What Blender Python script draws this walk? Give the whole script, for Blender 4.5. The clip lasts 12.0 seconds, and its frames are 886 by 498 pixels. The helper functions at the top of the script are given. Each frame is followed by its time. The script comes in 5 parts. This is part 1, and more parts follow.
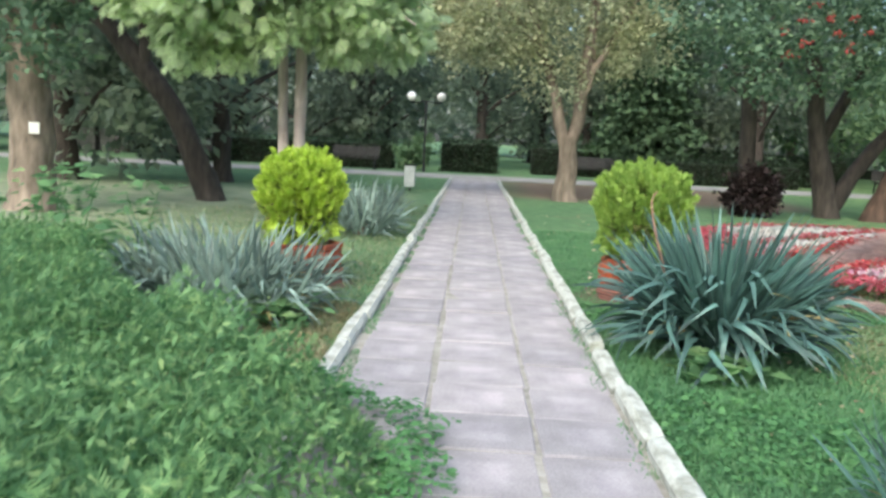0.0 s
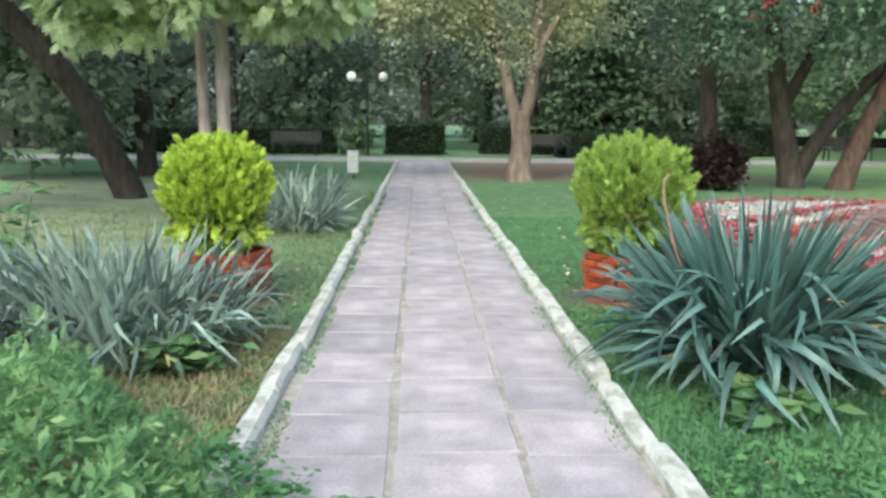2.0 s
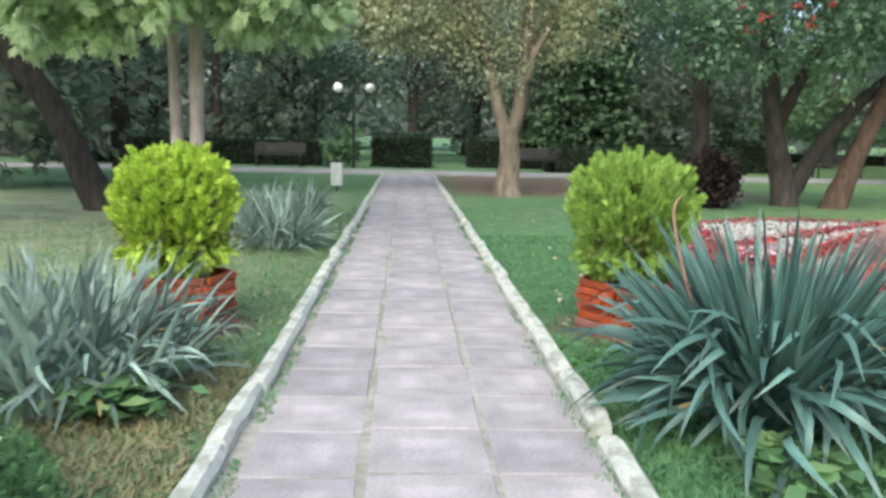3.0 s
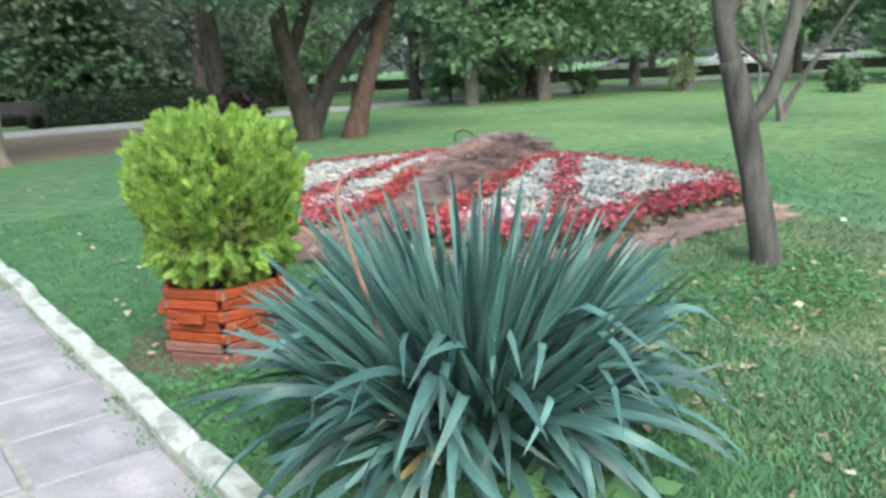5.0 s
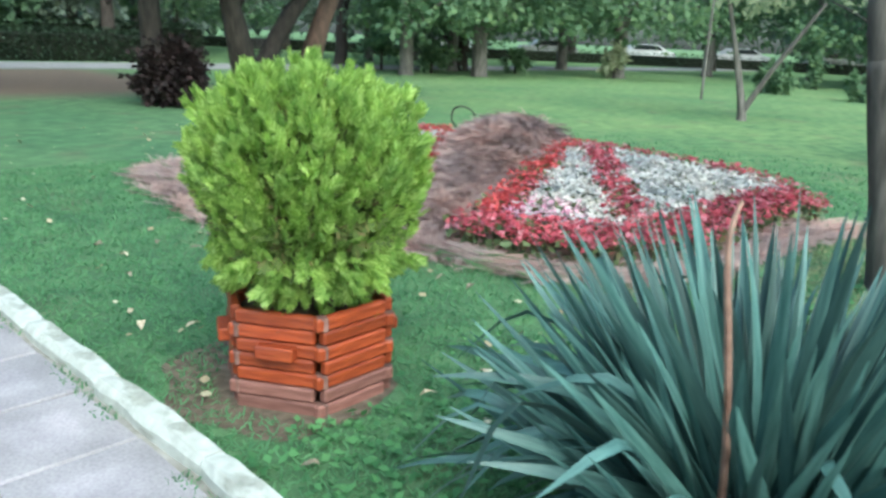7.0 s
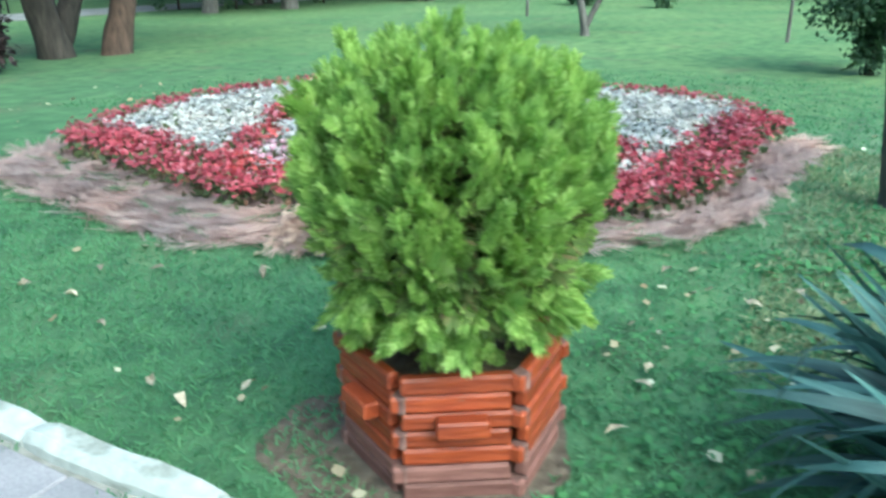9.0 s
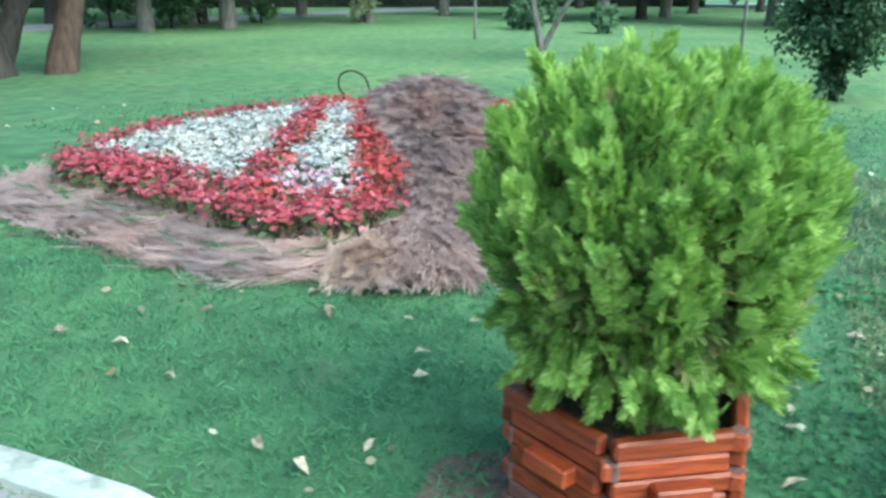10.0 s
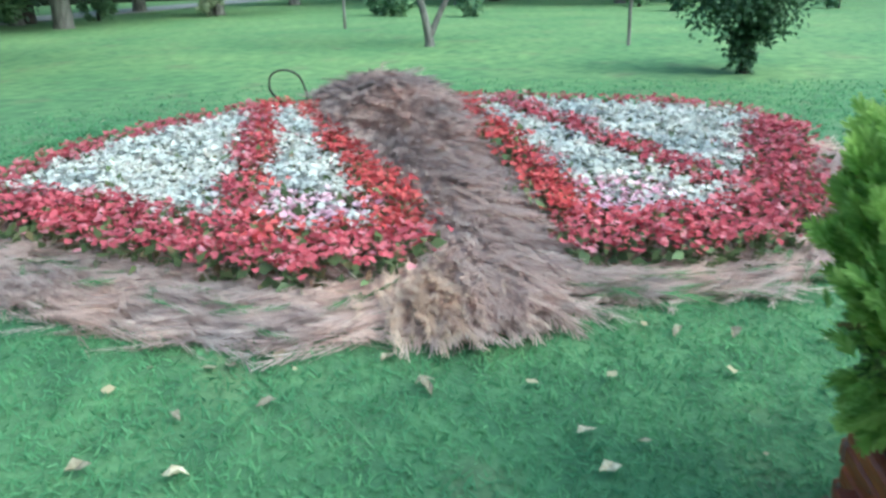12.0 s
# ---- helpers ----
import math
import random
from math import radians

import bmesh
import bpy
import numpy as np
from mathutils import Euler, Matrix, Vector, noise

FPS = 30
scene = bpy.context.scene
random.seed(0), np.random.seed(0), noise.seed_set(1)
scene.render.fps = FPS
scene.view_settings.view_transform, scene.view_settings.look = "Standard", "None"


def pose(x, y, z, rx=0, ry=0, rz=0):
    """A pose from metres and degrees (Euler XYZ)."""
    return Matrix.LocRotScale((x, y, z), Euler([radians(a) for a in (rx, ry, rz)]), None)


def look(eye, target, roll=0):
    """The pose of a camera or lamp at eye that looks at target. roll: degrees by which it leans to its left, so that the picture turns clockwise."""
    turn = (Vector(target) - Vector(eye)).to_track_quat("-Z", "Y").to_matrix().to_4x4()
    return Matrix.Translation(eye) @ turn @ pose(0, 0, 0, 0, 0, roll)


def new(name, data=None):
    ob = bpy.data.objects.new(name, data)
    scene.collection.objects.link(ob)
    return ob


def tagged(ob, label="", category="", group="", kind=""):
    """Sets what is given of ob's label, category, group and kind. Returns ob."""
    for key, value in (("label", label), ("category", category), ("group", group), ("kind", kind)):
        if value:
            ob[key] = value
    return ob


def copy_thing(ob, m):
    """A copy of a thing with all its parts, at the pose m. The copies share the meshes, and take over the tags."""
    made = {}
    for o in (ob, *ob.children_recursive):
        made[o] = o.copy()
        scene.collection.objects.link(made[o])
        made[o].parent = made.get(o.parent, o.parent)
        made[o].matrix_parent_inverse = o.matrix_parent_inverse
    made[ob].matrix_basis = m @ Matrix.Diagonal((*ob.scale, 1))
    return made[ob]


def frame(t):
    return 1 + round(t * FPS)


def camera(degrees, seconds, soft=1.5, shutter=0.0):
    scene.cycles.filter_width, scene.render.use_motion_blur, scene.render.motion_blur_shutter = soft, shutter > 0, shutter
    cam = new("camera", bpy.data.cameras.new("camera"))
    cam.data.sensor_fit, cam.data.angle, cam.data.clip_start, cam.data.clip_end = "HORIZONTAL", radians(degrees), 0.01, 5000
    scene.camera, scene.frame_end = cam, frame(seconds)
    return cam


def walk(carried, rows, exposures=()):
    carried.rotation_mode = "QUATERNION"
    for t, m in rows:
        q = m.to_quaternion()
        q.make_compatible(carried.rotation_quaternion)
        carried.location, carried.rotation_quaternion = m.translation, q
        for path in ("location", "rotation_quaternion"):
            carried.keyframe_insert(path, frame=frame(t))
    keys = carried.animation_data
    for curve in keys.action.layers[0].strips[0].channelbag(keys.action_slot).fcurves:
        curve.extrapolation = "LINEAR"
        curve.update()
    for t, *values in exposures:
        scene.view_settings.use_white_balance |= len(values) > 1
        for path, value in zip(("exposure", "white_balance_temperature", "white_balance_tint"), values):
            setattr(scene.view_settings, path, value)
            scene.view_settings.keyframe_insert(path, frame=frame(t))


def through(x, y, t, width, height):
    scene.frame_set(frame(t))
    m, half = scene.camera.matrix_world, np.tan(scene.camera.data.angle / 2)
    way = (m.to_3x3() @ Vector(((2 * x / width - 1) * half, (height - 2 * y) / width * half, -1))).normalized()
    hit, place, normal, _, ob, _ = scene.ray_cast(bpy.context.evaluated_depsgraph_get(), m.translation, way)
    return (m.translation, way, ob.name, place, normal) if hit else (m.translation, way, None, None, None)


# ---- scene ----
cam = camera(59.5, 12.0, soft=2.8, shutter=0.4)
PATH = [
    (0, (-0.061, 0.691, 1.316), (-0.128, 2.671, 1.037), 2.7),
    (0.5, (-0.049, 1.033, 1.317), (-0.093, 3.019, 1.085), -0.3),
    (1, (-0.03, 1.353, 1.309), (-0.149, 3.335, 1.069), 1.2),
    (1.5, (-0.073, 1.636, 1.285), (-0.054, 3.624, 1.062), -0.2),
    (2, (-0.128, 1.892, 1.282), (-0.062, 3.865, 0.961), 0.6),
    (2.5, (-0.122, 2.137, 1.289), (-0.068, 4.112, 0.979), -0.6),
    (3, (-0.077, 2.391, 1.286), (0.022, 4.367, 0.997), 1.3),
    (3.5, (-0.078, 2.713, 1.299), (0.297, 4.661, 1.044), 0.4),
    (3.7, (-0.074, 2.85, 1.304), (0.43, 4.768, 1.043), -0.5),
    (5.3, (-0.049, 3.96, 1.345), (1.237, 5.409, 0.85), -0.4),
    (5.5, (-0.072, 4.098, 1.342), (1.238, 5.519, 0.827), 1.4),
    (6, (-0.125, 4.46, 1.315), (1.11, 5.939, 0.78), -1.3),
    (6.5, (-0.177, 4.821, 1.3), (1.127, 6.252, 0.796), 1.1),
    (8.3, (-0.355, 5.995, 1.375), (1.242, 6.974, 0.672), 1.5),
    (8.5, (-0.365, 6.129, 1.377), (1.266, 7.057, 0.684), 1.2),
    (9, (-0.361, 6.481, 1.36), (1.276, 7.398, 0.668), -0.7),
    (9.5, (-0.412, 6.866, 1.344), (1.28, 7.748, 0.744), 0.6),
    (10, (-0.45, 7.187, 1.34), (1.289, 7.94, 0.699), 0.5),
    (10.5, (-0.399, 7.487, 1.321), (1.295, 8.308, 0.646), -2.9),
    (11, (-0.277, 7.763, 1.305), (1.481, 8.455, 0.648), 0.7),
    (11.5, (-0.203, 8.068, 1.301), (1.616, 8.54, 0.617), -1.1),
    (12, (-0.053, 8.295, 1.313), (1.788, 8.695, 0.64), -1.3),
]
walk(cam, [(t, look(e, g, r)) for t, e, g, r in PATH],
     exposures=[(0.0, 1.15, 6300, 1), (3.7, 1.1, 6250, 1), (5.5, 1.26, 5800, -4), (6.6, 1.2, 5650, -7), (8.5, 1.33, 5320, -14), (10.5, 1.35, 5150, -15), (12.0, 1.32, 5200, -16)])

# ---- light: an even, shaded evening sky ----
world = bpy.data.worlds.new("evening_sky")
scene.world = world
world.use_nodes = True
wn = world.node_tree
sky = wn.nodes.new("ShaderNodeTexSky")
sky.sky_type = 'NISHITA'
sky.sun_disc = False
sky.sun_elevation, sky.sun_rotation = radians(42), radians(200)
sky.dust_density = 4.0
wn.nodes["Background"].inputs[1].default_value = 0.15
wn.links.new(sky.outputs[0], wn.nodes["Background"].inputs[0])
sun_data = bpy.data.lights.new("sun", 'SUN')
sun_data.energy, sun_data.angle, sun_data.color = 0.9, radians(70), (1.0, 0.97, 0.92)
sun = new("sun", sun_data)
sun.matrix_world = look((-4, -8, 14), (0, 0, 0))


# ---- materials ----
def nodes_of(name):
    m = bpy.data.materials.new(name)
    m.use_nodes = True
    return m, m.node_tree, m.node_tree.nodes["Principled BSDF"]


def ramp(t, socket, stops):
    r = t.nodes.new("ShaderNodeValToRGB")
    while len(r.color_ramp.elements) < len(stops):
        r.color_ramp.elements.new(0.5)
    for e, (p, c) in zip(r.color_ramp.elements, stops):
        e.position, e.color = p, (*c, 1)
    t.links.new(socket, r.inputs[0])
    return r.outputs[0]


def noise_tex(t, scale, detail=4, coords="Object", stretch=None):
    co = t.nodes.new("ShaderNodeTexCoord").outputs[coords]
    if stretch:
        mp = t.nodes.new("ShaderNodeMapping")
        mp.inputs["Scale"].default_value = stretch
        t.links.new(co, mp.inputs[0])
        co = mp.outputs[0]
    n = t.nodes.new("ShaderNodeTexNoise")
    n.inputs["Scale"].default_value, n.inputs["Detail"].default_value = scale, detail
    t.links.new(co, n.inputs["Vector"])
    return n.outputs["Fac"]


def mix(t, a, b, fac, blend='MIX'):
    m = t.nodes.new("ShaderNodeMix")
    m.data_type, m.blend_type = 'RGBA', blend
    for value, socket in ((fac, m.inputs[0]), (a, m.inputs[6]), (b, m.inputs[7])):
        if isinstance(value, (int, float)):
            socket.default_value = value
        elif isinstance(value, tuple):
            socket.default_value = (*value, 1)
        else:
            t.links.new(value, socket)
    return m.outputs[2]


def bump(t, bsdf, height, strength, distance=0.02):
    b = t.nodes.new("ShaderNodeBump")
    b.inputs["Strength"].default_value, b.inputs["Distance"].default_value = strength, distance
    t.links.new(height, b.inputs["Height"])
    t.links.new(b.outputs[0], bsdf.inputs["Normal"])


def leaf_mat(name, dark, light, rough=0.55, through=0.25, third=None, patch=2.5, gain=1.3):
    """Leaves that differ from island to island and in larger drifts."""
    m, t, p = nodes_of(name)
    isl = t.nodes.new("ShaderNodeNewGeometry").outputs["Random Per Island"]
    stops = [(0.0, dark), (0.75, light)] + ([(1.0, third)] if third else [])
    c = ramp(t, isl, [(s, tuple(min(v * gain, 0.88) for v in q)) for s, q in stops])
    big = ramp(t, noise_tex(t, patch, 3), [(0.3, (0.72, 0.78, 0.78)), (0.7, (1.12, 1.1, 1.0))])
    c = mix(t, c, big, 1.0, 'MULTIPLY')
    t.links.new(c, p.inputs["Base Color"])
    p.inputs["Roughness"].default_value = rough
    p.inputs["Specular IOR Level"].default_value = 0.2
    if through:
        tr = t.nodes.new("ShaderNodeBsdfTranslucent")
        t.links.new(c, tr.inputs[0])
        mx = t.nodes.new("ShaderNodeMixShader")
        mx.inputs[0].default_value = through
        t.links.new(p.outputs[0], mx.inputs[1])
        t.links.new(tr.outputs[0], mx.inputs[2])
        t.links.new(mx.outputs[0], t.nodes["Material Output"].inputs[0])
    return m


def object_mat(name, dark, light, rough=0.6, grain=30, stretch=None, relief=0.4, spread=0.25, metal=0.0):
    """Solid stuff with grain, larger stains and a shade of its own for each piece."""
    m, t, p = nodes_of(name)
    g = noise_tex(t, grain, 6, stretch=stretch)
    c = ramp(t, g, [(0.28, dark), (0.72, light)])
    st = ramp(t, noise_tex(t, grain / 8, 3), [(0.35, (0.75, 0.74, 0.72)), (0.65, (1.08, 1.07, 1.06))])
    c = mix(t, c, st, 1.0, 'MULTIPLY')
    own = t.nodes.new("ShaderNodeObjectInfo").outputs["Random"]
    c = mix(t, c, ramp(t, own, [(0.0, (1 - spread,) * 3), (1.0, (1 + spread * 0.6,) * 3)]), 1.0, 'MULTIPLY')
    t.links.new(c, p.inputs["Base Color"])
    p.inputs["Roughness"].default_value, p.inputs["Metallic"].default_value = rough, metal
    bump(t, p, g, relief)
    return m


def ground_mat():
    m, t, p = nodes_of("lawn_ground")
    fine = ramp(t, noise_tex(t, 55, 6), [(0.25, (0.073, 0.147, 0.067)), (0.55, (0.096, 0.188, 0.088)), (0.85, (0.135, 0.225, 0.118))])
    drift = ramp(t, noise_tex(t, 0.45, 5), [(0.35, (0.74, 0.86, 0.82)), (0.7, (1.2, 1.12, 1.06))])
    c = mix(t, fine, drift, 1.0, 'MULTIPLY')
    # sunlight and haze on the far right lawn, painted as paler, yellower colour
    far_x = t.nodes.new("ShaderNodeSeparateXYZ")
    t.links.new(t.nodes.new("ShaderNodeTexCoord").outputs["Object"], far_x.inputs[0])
    sunlit_side = t.nodes.new("ShaderNodeMapRange")
    sunlit_side.inputs[1].default_value, sunlit_side.inputs[2].default_value = 6.0, 11.0
    t.links.new(far_x.outputs[0], sunlit_side.inputs[0])
    c = mix(t, c, mix(t, c, (1.55, 1.3, 1.1), 1.0, 'MULTIPLY'), sunlit_side.outputs[0])
    tufts = ramp(t, noise_tex(t, 4.5, 5), [(0.32, (0.62, 0.68, 0.68)), (0.68, (1.32, 1.24, 1.18))])
    c = mix(t, c, tufts, 1.0, 'MULTIPLY')
    soil = ramp(t, noise_tex(t, 20, 5), [(0.3, (0.12, 0.085, 0.055)), (0.7, (0.24, 0.17, 0.12))])
    sep = t.nodes.new("ShaderNodeSeparateXYZ")
    t.links.new(t.nodes.new("ShaderNodeTexCoord").outputs["Object"], sep.inputs[0])

    def band(socket, lo, hi, soft):
        a = t.nodes.new("ShaderNodeMapRange")
        a.inputs[1].default_value, a.inputs[2].default_value = lo - soft, lo + soft
        t.links.new(socket, a.inputs[0])
        b = t.nodes.new("ShaderNodeMapRange")
        b.inputs[1].default_value, b.inputs[2].default_value = hi + soft, hi - soft
        t.links.new(socket, b.inputs[0])
        k = t.nodes.new("ShaderNodeMath")
        k.operation = 'MULTIPLY'
        t.links.new(a.outputs[0], k.inputs[0])
        t.links.new(b.outputs[0], k.inputs[1])
        return k.outputs[0]

    k = t.nodes.new("ShaderNodeMath")
    k.operation = 'MULTIPLY'
    t.links.new(band(sep.outputs[0], 0.9, 8.5, 0.8), k.inputs[0])
    t.links.new(band(sep.outputs[1], 19.6, 27.6, 0.9), k.inputs[1])
    worn = ramp(t, noise_tex(t, 1.3, 4), [(0.56, (0, 0, 0)), (0.72, (1, 1, 1))])
    k2 = t.nodes.new("ShaderNodeMath")
    k2.operation = 'MAXIMUM'
    half = t.nodes.new("ShaderNodeMath")
    half.operation = 'MULTIPLY'
    half.inputs[1].default_value = 0.35
    t.links.new(worn, half.inputs[0])
    t.links.new(k.outputs[0], k2.inputs[0])
    t.links.new(half.outputs[0], k2.inputs[1])
    c = mix(t, c, soil, k2.outputs[0])
    # sparse dry grass under the trees beside the path
    dry = ramp(t, noise_tex(t, 35, 5), [(0.3, (0.25, 0.285, 0.19)), (0.7, (0.39, 0.41, 0.29))])
    d1 = t.nodes.new("ShaderNodeMath")
    d1.operation = 'MULTIPLY'
    t.links.new(band(sep.outputs[0], -14.0, -1.5, 0.7), d1.inputs[0])
    t.links.new(band(sep.outputs[1], 6.0, 19.0, 1.5), d1.inputs[1])
    d2 = t.nodes.new("ShaderNodeMath")
    d2.operation = 'MULTIPLY'
    t.links.new(band(sep.outputs[0], 2.4, 7.0, 0.6), d2.inputs[0])
    t.links.new(band(sep.outputs[1], 0.0, 6.2, 0.9), d2.inputs[1])
    d3 = t.nodes.new("ShaderNodeMath")
    d3.operation = 'MAXIMUM'
    t.links.new(d1.outputs[0], d3.inputs[0])
    t.links.new(d2.outputs[0], d3.inputs[1])
    spots_of = ramp(t, noise_tex(t, 1.6, 5), [(0.3, (0.4, 0.4, 0.4)), (0.65, (0.95, 0.95, 0.95))])
    d4 = t.nodes.new("ShaderNodeMath")
    d4.operation = 'MULTIPLY'
    t.links.new(d3.outputs[0], d4.inputs[0])
    t.links.new(spots_of, d4.inputs[1])
    c = mix(t, c, dry, d4.outputs[0])
    t.links.new(c, p.inputs["Base Color"])
    p.inputs["Roughness"].default_value = 0.95
    bump(t, p, noise_tex(t, 40, 4), 0.4, 0.03)
    return m


def slab_mat():
    """Worn pinkish grey paving, each slab pale in the middle and darker towards its damp rim."""
    m, t, p = nodes_of("paving_slab")
    g = noise_tex(t, 90, 6)
    c = ramp(t, g, [(0.3, (0.33, 0.31, 0.33)), (0.7, (0.45, 0.43, 0.445))])
    st = ramp(t, noise_tex(t, 3.5, 3), [(0.35, (0.8, 0.79, 0.8)), (0.62, (1.06, 1.04, 1.05))])
    c = mix(t, c, st, 1.0, 'MULTIPLY')
    own = t.nodes.new("ShaderNodeObjectInfo").outputs["Random"]
    c = mix(t, c, ramp(t, own, [(0, (0.84, 0.84, 0.86)), (1, (1.1, 1.08, 1.08))]), 1.0, 'MULTIPLY')
    # grime collects unevenly along the joints and leaves a paler, scuffed middle
    co = t.nodes.new("ShaderNodeTexCoord").outputs["Object"]
    flat = t.nodes.new("ShaderNodeVectorMath")
    flat.operation = 'ABSOLUTE'
    t.links.new(co, flat.inputs[0])
    axes = t.nodes.new("ShaderNodeSeparateXYZ")
    t.links.new(flat.outputs[0], axes.inputs[0])
    far = t.nodes.new("ShaderNodeMath")
    far.operation = 'SMOOTH_MAX'
    far.inputs[2].default_value = 0.1
    t.links.new(axes.outputs[0], far.inputs[0])
    t.links.new(axes.outputs[1], far.inputs[1])
    add = t.nodes.new("ShaderNodeMath")
    add.operation = 'MULTIPLY_ADD'
    add.inputs[1].default_value = 3.6
    t.links.new(far.outputs[0], add.inputs[0])
    t.links.new(noise_tex(t, 2.6, 3, coords="Generated"), add.inputs[2])
    c = mix(t, c, ramp(t, add.outputs[0], [(0.82, (1.05, 1.04, 1.05)), (1.0, (0.89, 0.89, 0.88))]), 1.0, 'MULTIPLY')
    t.links.new(c, p.inputs["Base Color"])
    p.inputs["Roughness"].default_value = 0.85
    bump(t, p, g, 0.35, 0.006)
    return m


def whitewash_mat():
    m, t, p = nodes_of("whitewashed_concrete")
    paint = ramp(t, noise_tex(t, 25, 4), [(0.3, (0.44, 0.455, 0.42)), (0.7, (0.57, 0.585, 0.55))])
    bare = ramp(t, noise_tex(t, 40, 4), [(0.3, (0.28, 0.29, 0.25)), (0.7, (0.4, 0.4, 0.36))])
    chips = ramp(t, noise_tex(t, 9, 6, stretch=(1, 0.5, 1.6)), [(0.4, (1, 1, 1)), (0.48, (0, 0, 0))])
    t.links.new(mix(t, paint, bare, chips), p.inputs["Base Color"])
    p.inputs["Roughness"].default_value = 0.9
    bump(t, p, noise_tex(t, 30, 5), 0.5, 0.01)
    return m


M_ground = ground_mat()
M_slab = slab_mat()
M_wash = whitewash_mat()
M_soil = object_mat("bare_soil", (0.1, 0.075, 0.05), (0.24, 0.19, 0.14), 0.95, 25, relief=0.9)
M_litter = object_mat("brown_needle_litter", (0.27, 0.19, 0.165), (0.46, 0.34, 0.305), 0.95, 30, relief=0.9)
M_strip = object_mat("path_bedding", (0.24, 0.23, 0.2), (0.38, 0.36, 0.34), 0.95, 18, relief=0.8)
M_road = object_mat("light_asphalt", (0.32, 0.31, 0.31), (0.48, 0.46, 0.46), 0.9, 12, relief=0.3)
M_board = object_mat("red_stained_board", (0.24, 0.04, 0.016), (0.5, 0.1, 0.03), 0.42, 9, stretch=(1, 6, 6), relief=0.35, spread=0.3)
M_boardworn = object_mat("faded_red_board", (0.2, 0.08, 0.065), (0.36, 0.17, 0.14), 0.7, 9, stretch=(1, 6, 6), relief=0.35, spread=0.3)
M_boardend = object_mat("weathered_board_end", (0.18, 0.09, 0.075), (0.32, 0.18, 0.15), 0.8, 25)
M_bark = object_mat("grey_brown_bark", (0.1, 0.092, 0.086), (0.26, 0.24, 0.225), 0.95, 14, stretch=(1, 1, 0.25), relief=1.0)
M_barkred = object_mat("reddish_brown_bark", (0.075, 0.05, 0.04), (0.2, 0.125, 0.095), 0.95, 14, stretch=(1, 1, 0.25), relief=1.0)
M_barkgrey = object_mat("smooth_grey_bark", (0.045, 0.042, 0.04), (0.15, 0.137, 0.128), 0.9, 14, stretch=(1, 1, 0.25), relief=0.8)
M_barkdark = object_mat("dark_bark", (0.028, 0.024, 0.022), (0.085, 0.069, 0.06), 0.95, 14, stretch=(1, 1, 0.25), relief=1.0)
M_barkpale = object_mat("pale_pinkish_bark", (0.4, 0.32, 0.305), (0.62, 0.53, 0.51), 0.9, 16, stretch=(1, 1, 0.2), relief=0.7)
M_barktan = object_mat("tan_flaking_bark", (0.13, 0.105, 0.085), (0.37, 0.3, 0.25), 0.95, 9, stretch=(1, 1, 0.35), relief=1.0)
M_yuccapale = object_mat("grey_green_yucca_leaf", (0.135, 0.215, 0.19), (0.31, 0.415, 0.37), 0.48, 14, stretch=(8, 0.5, 1), relief=0.15, spread=0.5)
M_yucca = object_mat("blue_green_yucca_leaf", (0.058, 0.135, 0.125), (0.132, 0.248, 0.225), 0.48, 14, stretch=(8, 0.5, 1), relief=0.15, spread=0.58)
M_yuccadry = object_mat("dry_yellow_leaf", (0.4, 0.33, 0.14), (0.55, 0.46, 0.22), 0.7, 14, stretch=(8, 0.5, 1))
M_cane = object_mat("reddish_cane", (0.24, 0.13, 0.095), (0.42, 0.26, 0.2), 0.6, 30)
M_thuja = leaf_mat("bright_thuja_leaf", (0.21, 0.33, 0.07), (0.37, 0.51, 0.135), 0.7, 0.5, (0.51, 0.63, 0.22), 9, gain=1.2)
# brownish twigs, with the shade inside the globe put into their dark colour
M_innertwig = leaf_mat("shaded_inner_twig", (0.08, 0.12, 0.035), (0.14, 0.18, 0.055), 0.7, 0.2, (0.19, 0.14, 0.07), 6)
M_thujay = leaf_mat("golden_thuja_leaf", (0.23, 0.33, 0.03), (0.45, 0.58, 0.1), 0.65, 0.4, (0.58, 0.68, 0.18), 9, gain=1.35)
M_grass = leaf_mat("grass_blade", (0.106, 0.222, 0.112), (0.128, 0.252, 0.13), 0.7, 0.4, (0.152, 0.274, 0.142), 3.2)
M_straw = leaf_mat("dry_straw_blade", (0.24, 0.22, 0.13), (0.38, 0.33, 0.22), 0.7, 0.3, (0.2, 0.3, 0.14), 2, gain=1.1)
M_drygrass = leaf_mat("dry_grass_blade", (0.19, 0.245, 0.14), (0.3, 0.34, 0.2), 0.7, 0.35, (0.41, 0.39, 0.26), 0.8, gain=1.1)
M_feather = leaf_mat("feathery_green_leaf", (0.09, 0.18, 0.09), (0.165, 0.29, 0.138), 0.6, 0.45, (0.28, 0.39, 0.19), 2.2, gain=1.4)
M_clover = leaf_mat("clover_leaf", (0.065, 0.16, 0.07), (0.115, 0.25, 0.105), 0.55, 0.35, None, 2)
M_lightleaf = leaf_mat("light_green_leaf", (0.37, 0.44, 0.29), (0.49, 0.58, 0.39), 0.6, 0.62, (0.5, 0.6, 0.36), 0.8)
M_yellowleaf = leaf_mat("yellowing_leaf", (0.29, 0.31, 0.21), (0.44, 0.46, 0.33), 0.6, 0.55, (0.53, 0.5, 0.38), 0.7)
M_rowanleaf = leaf_mat("rowan_leaf", (0.085, 0.14, 0.1), (0.15, 0.225, 0.16), 0.55, 0.4, (0.2, 0.28, 0.17), 0.7)
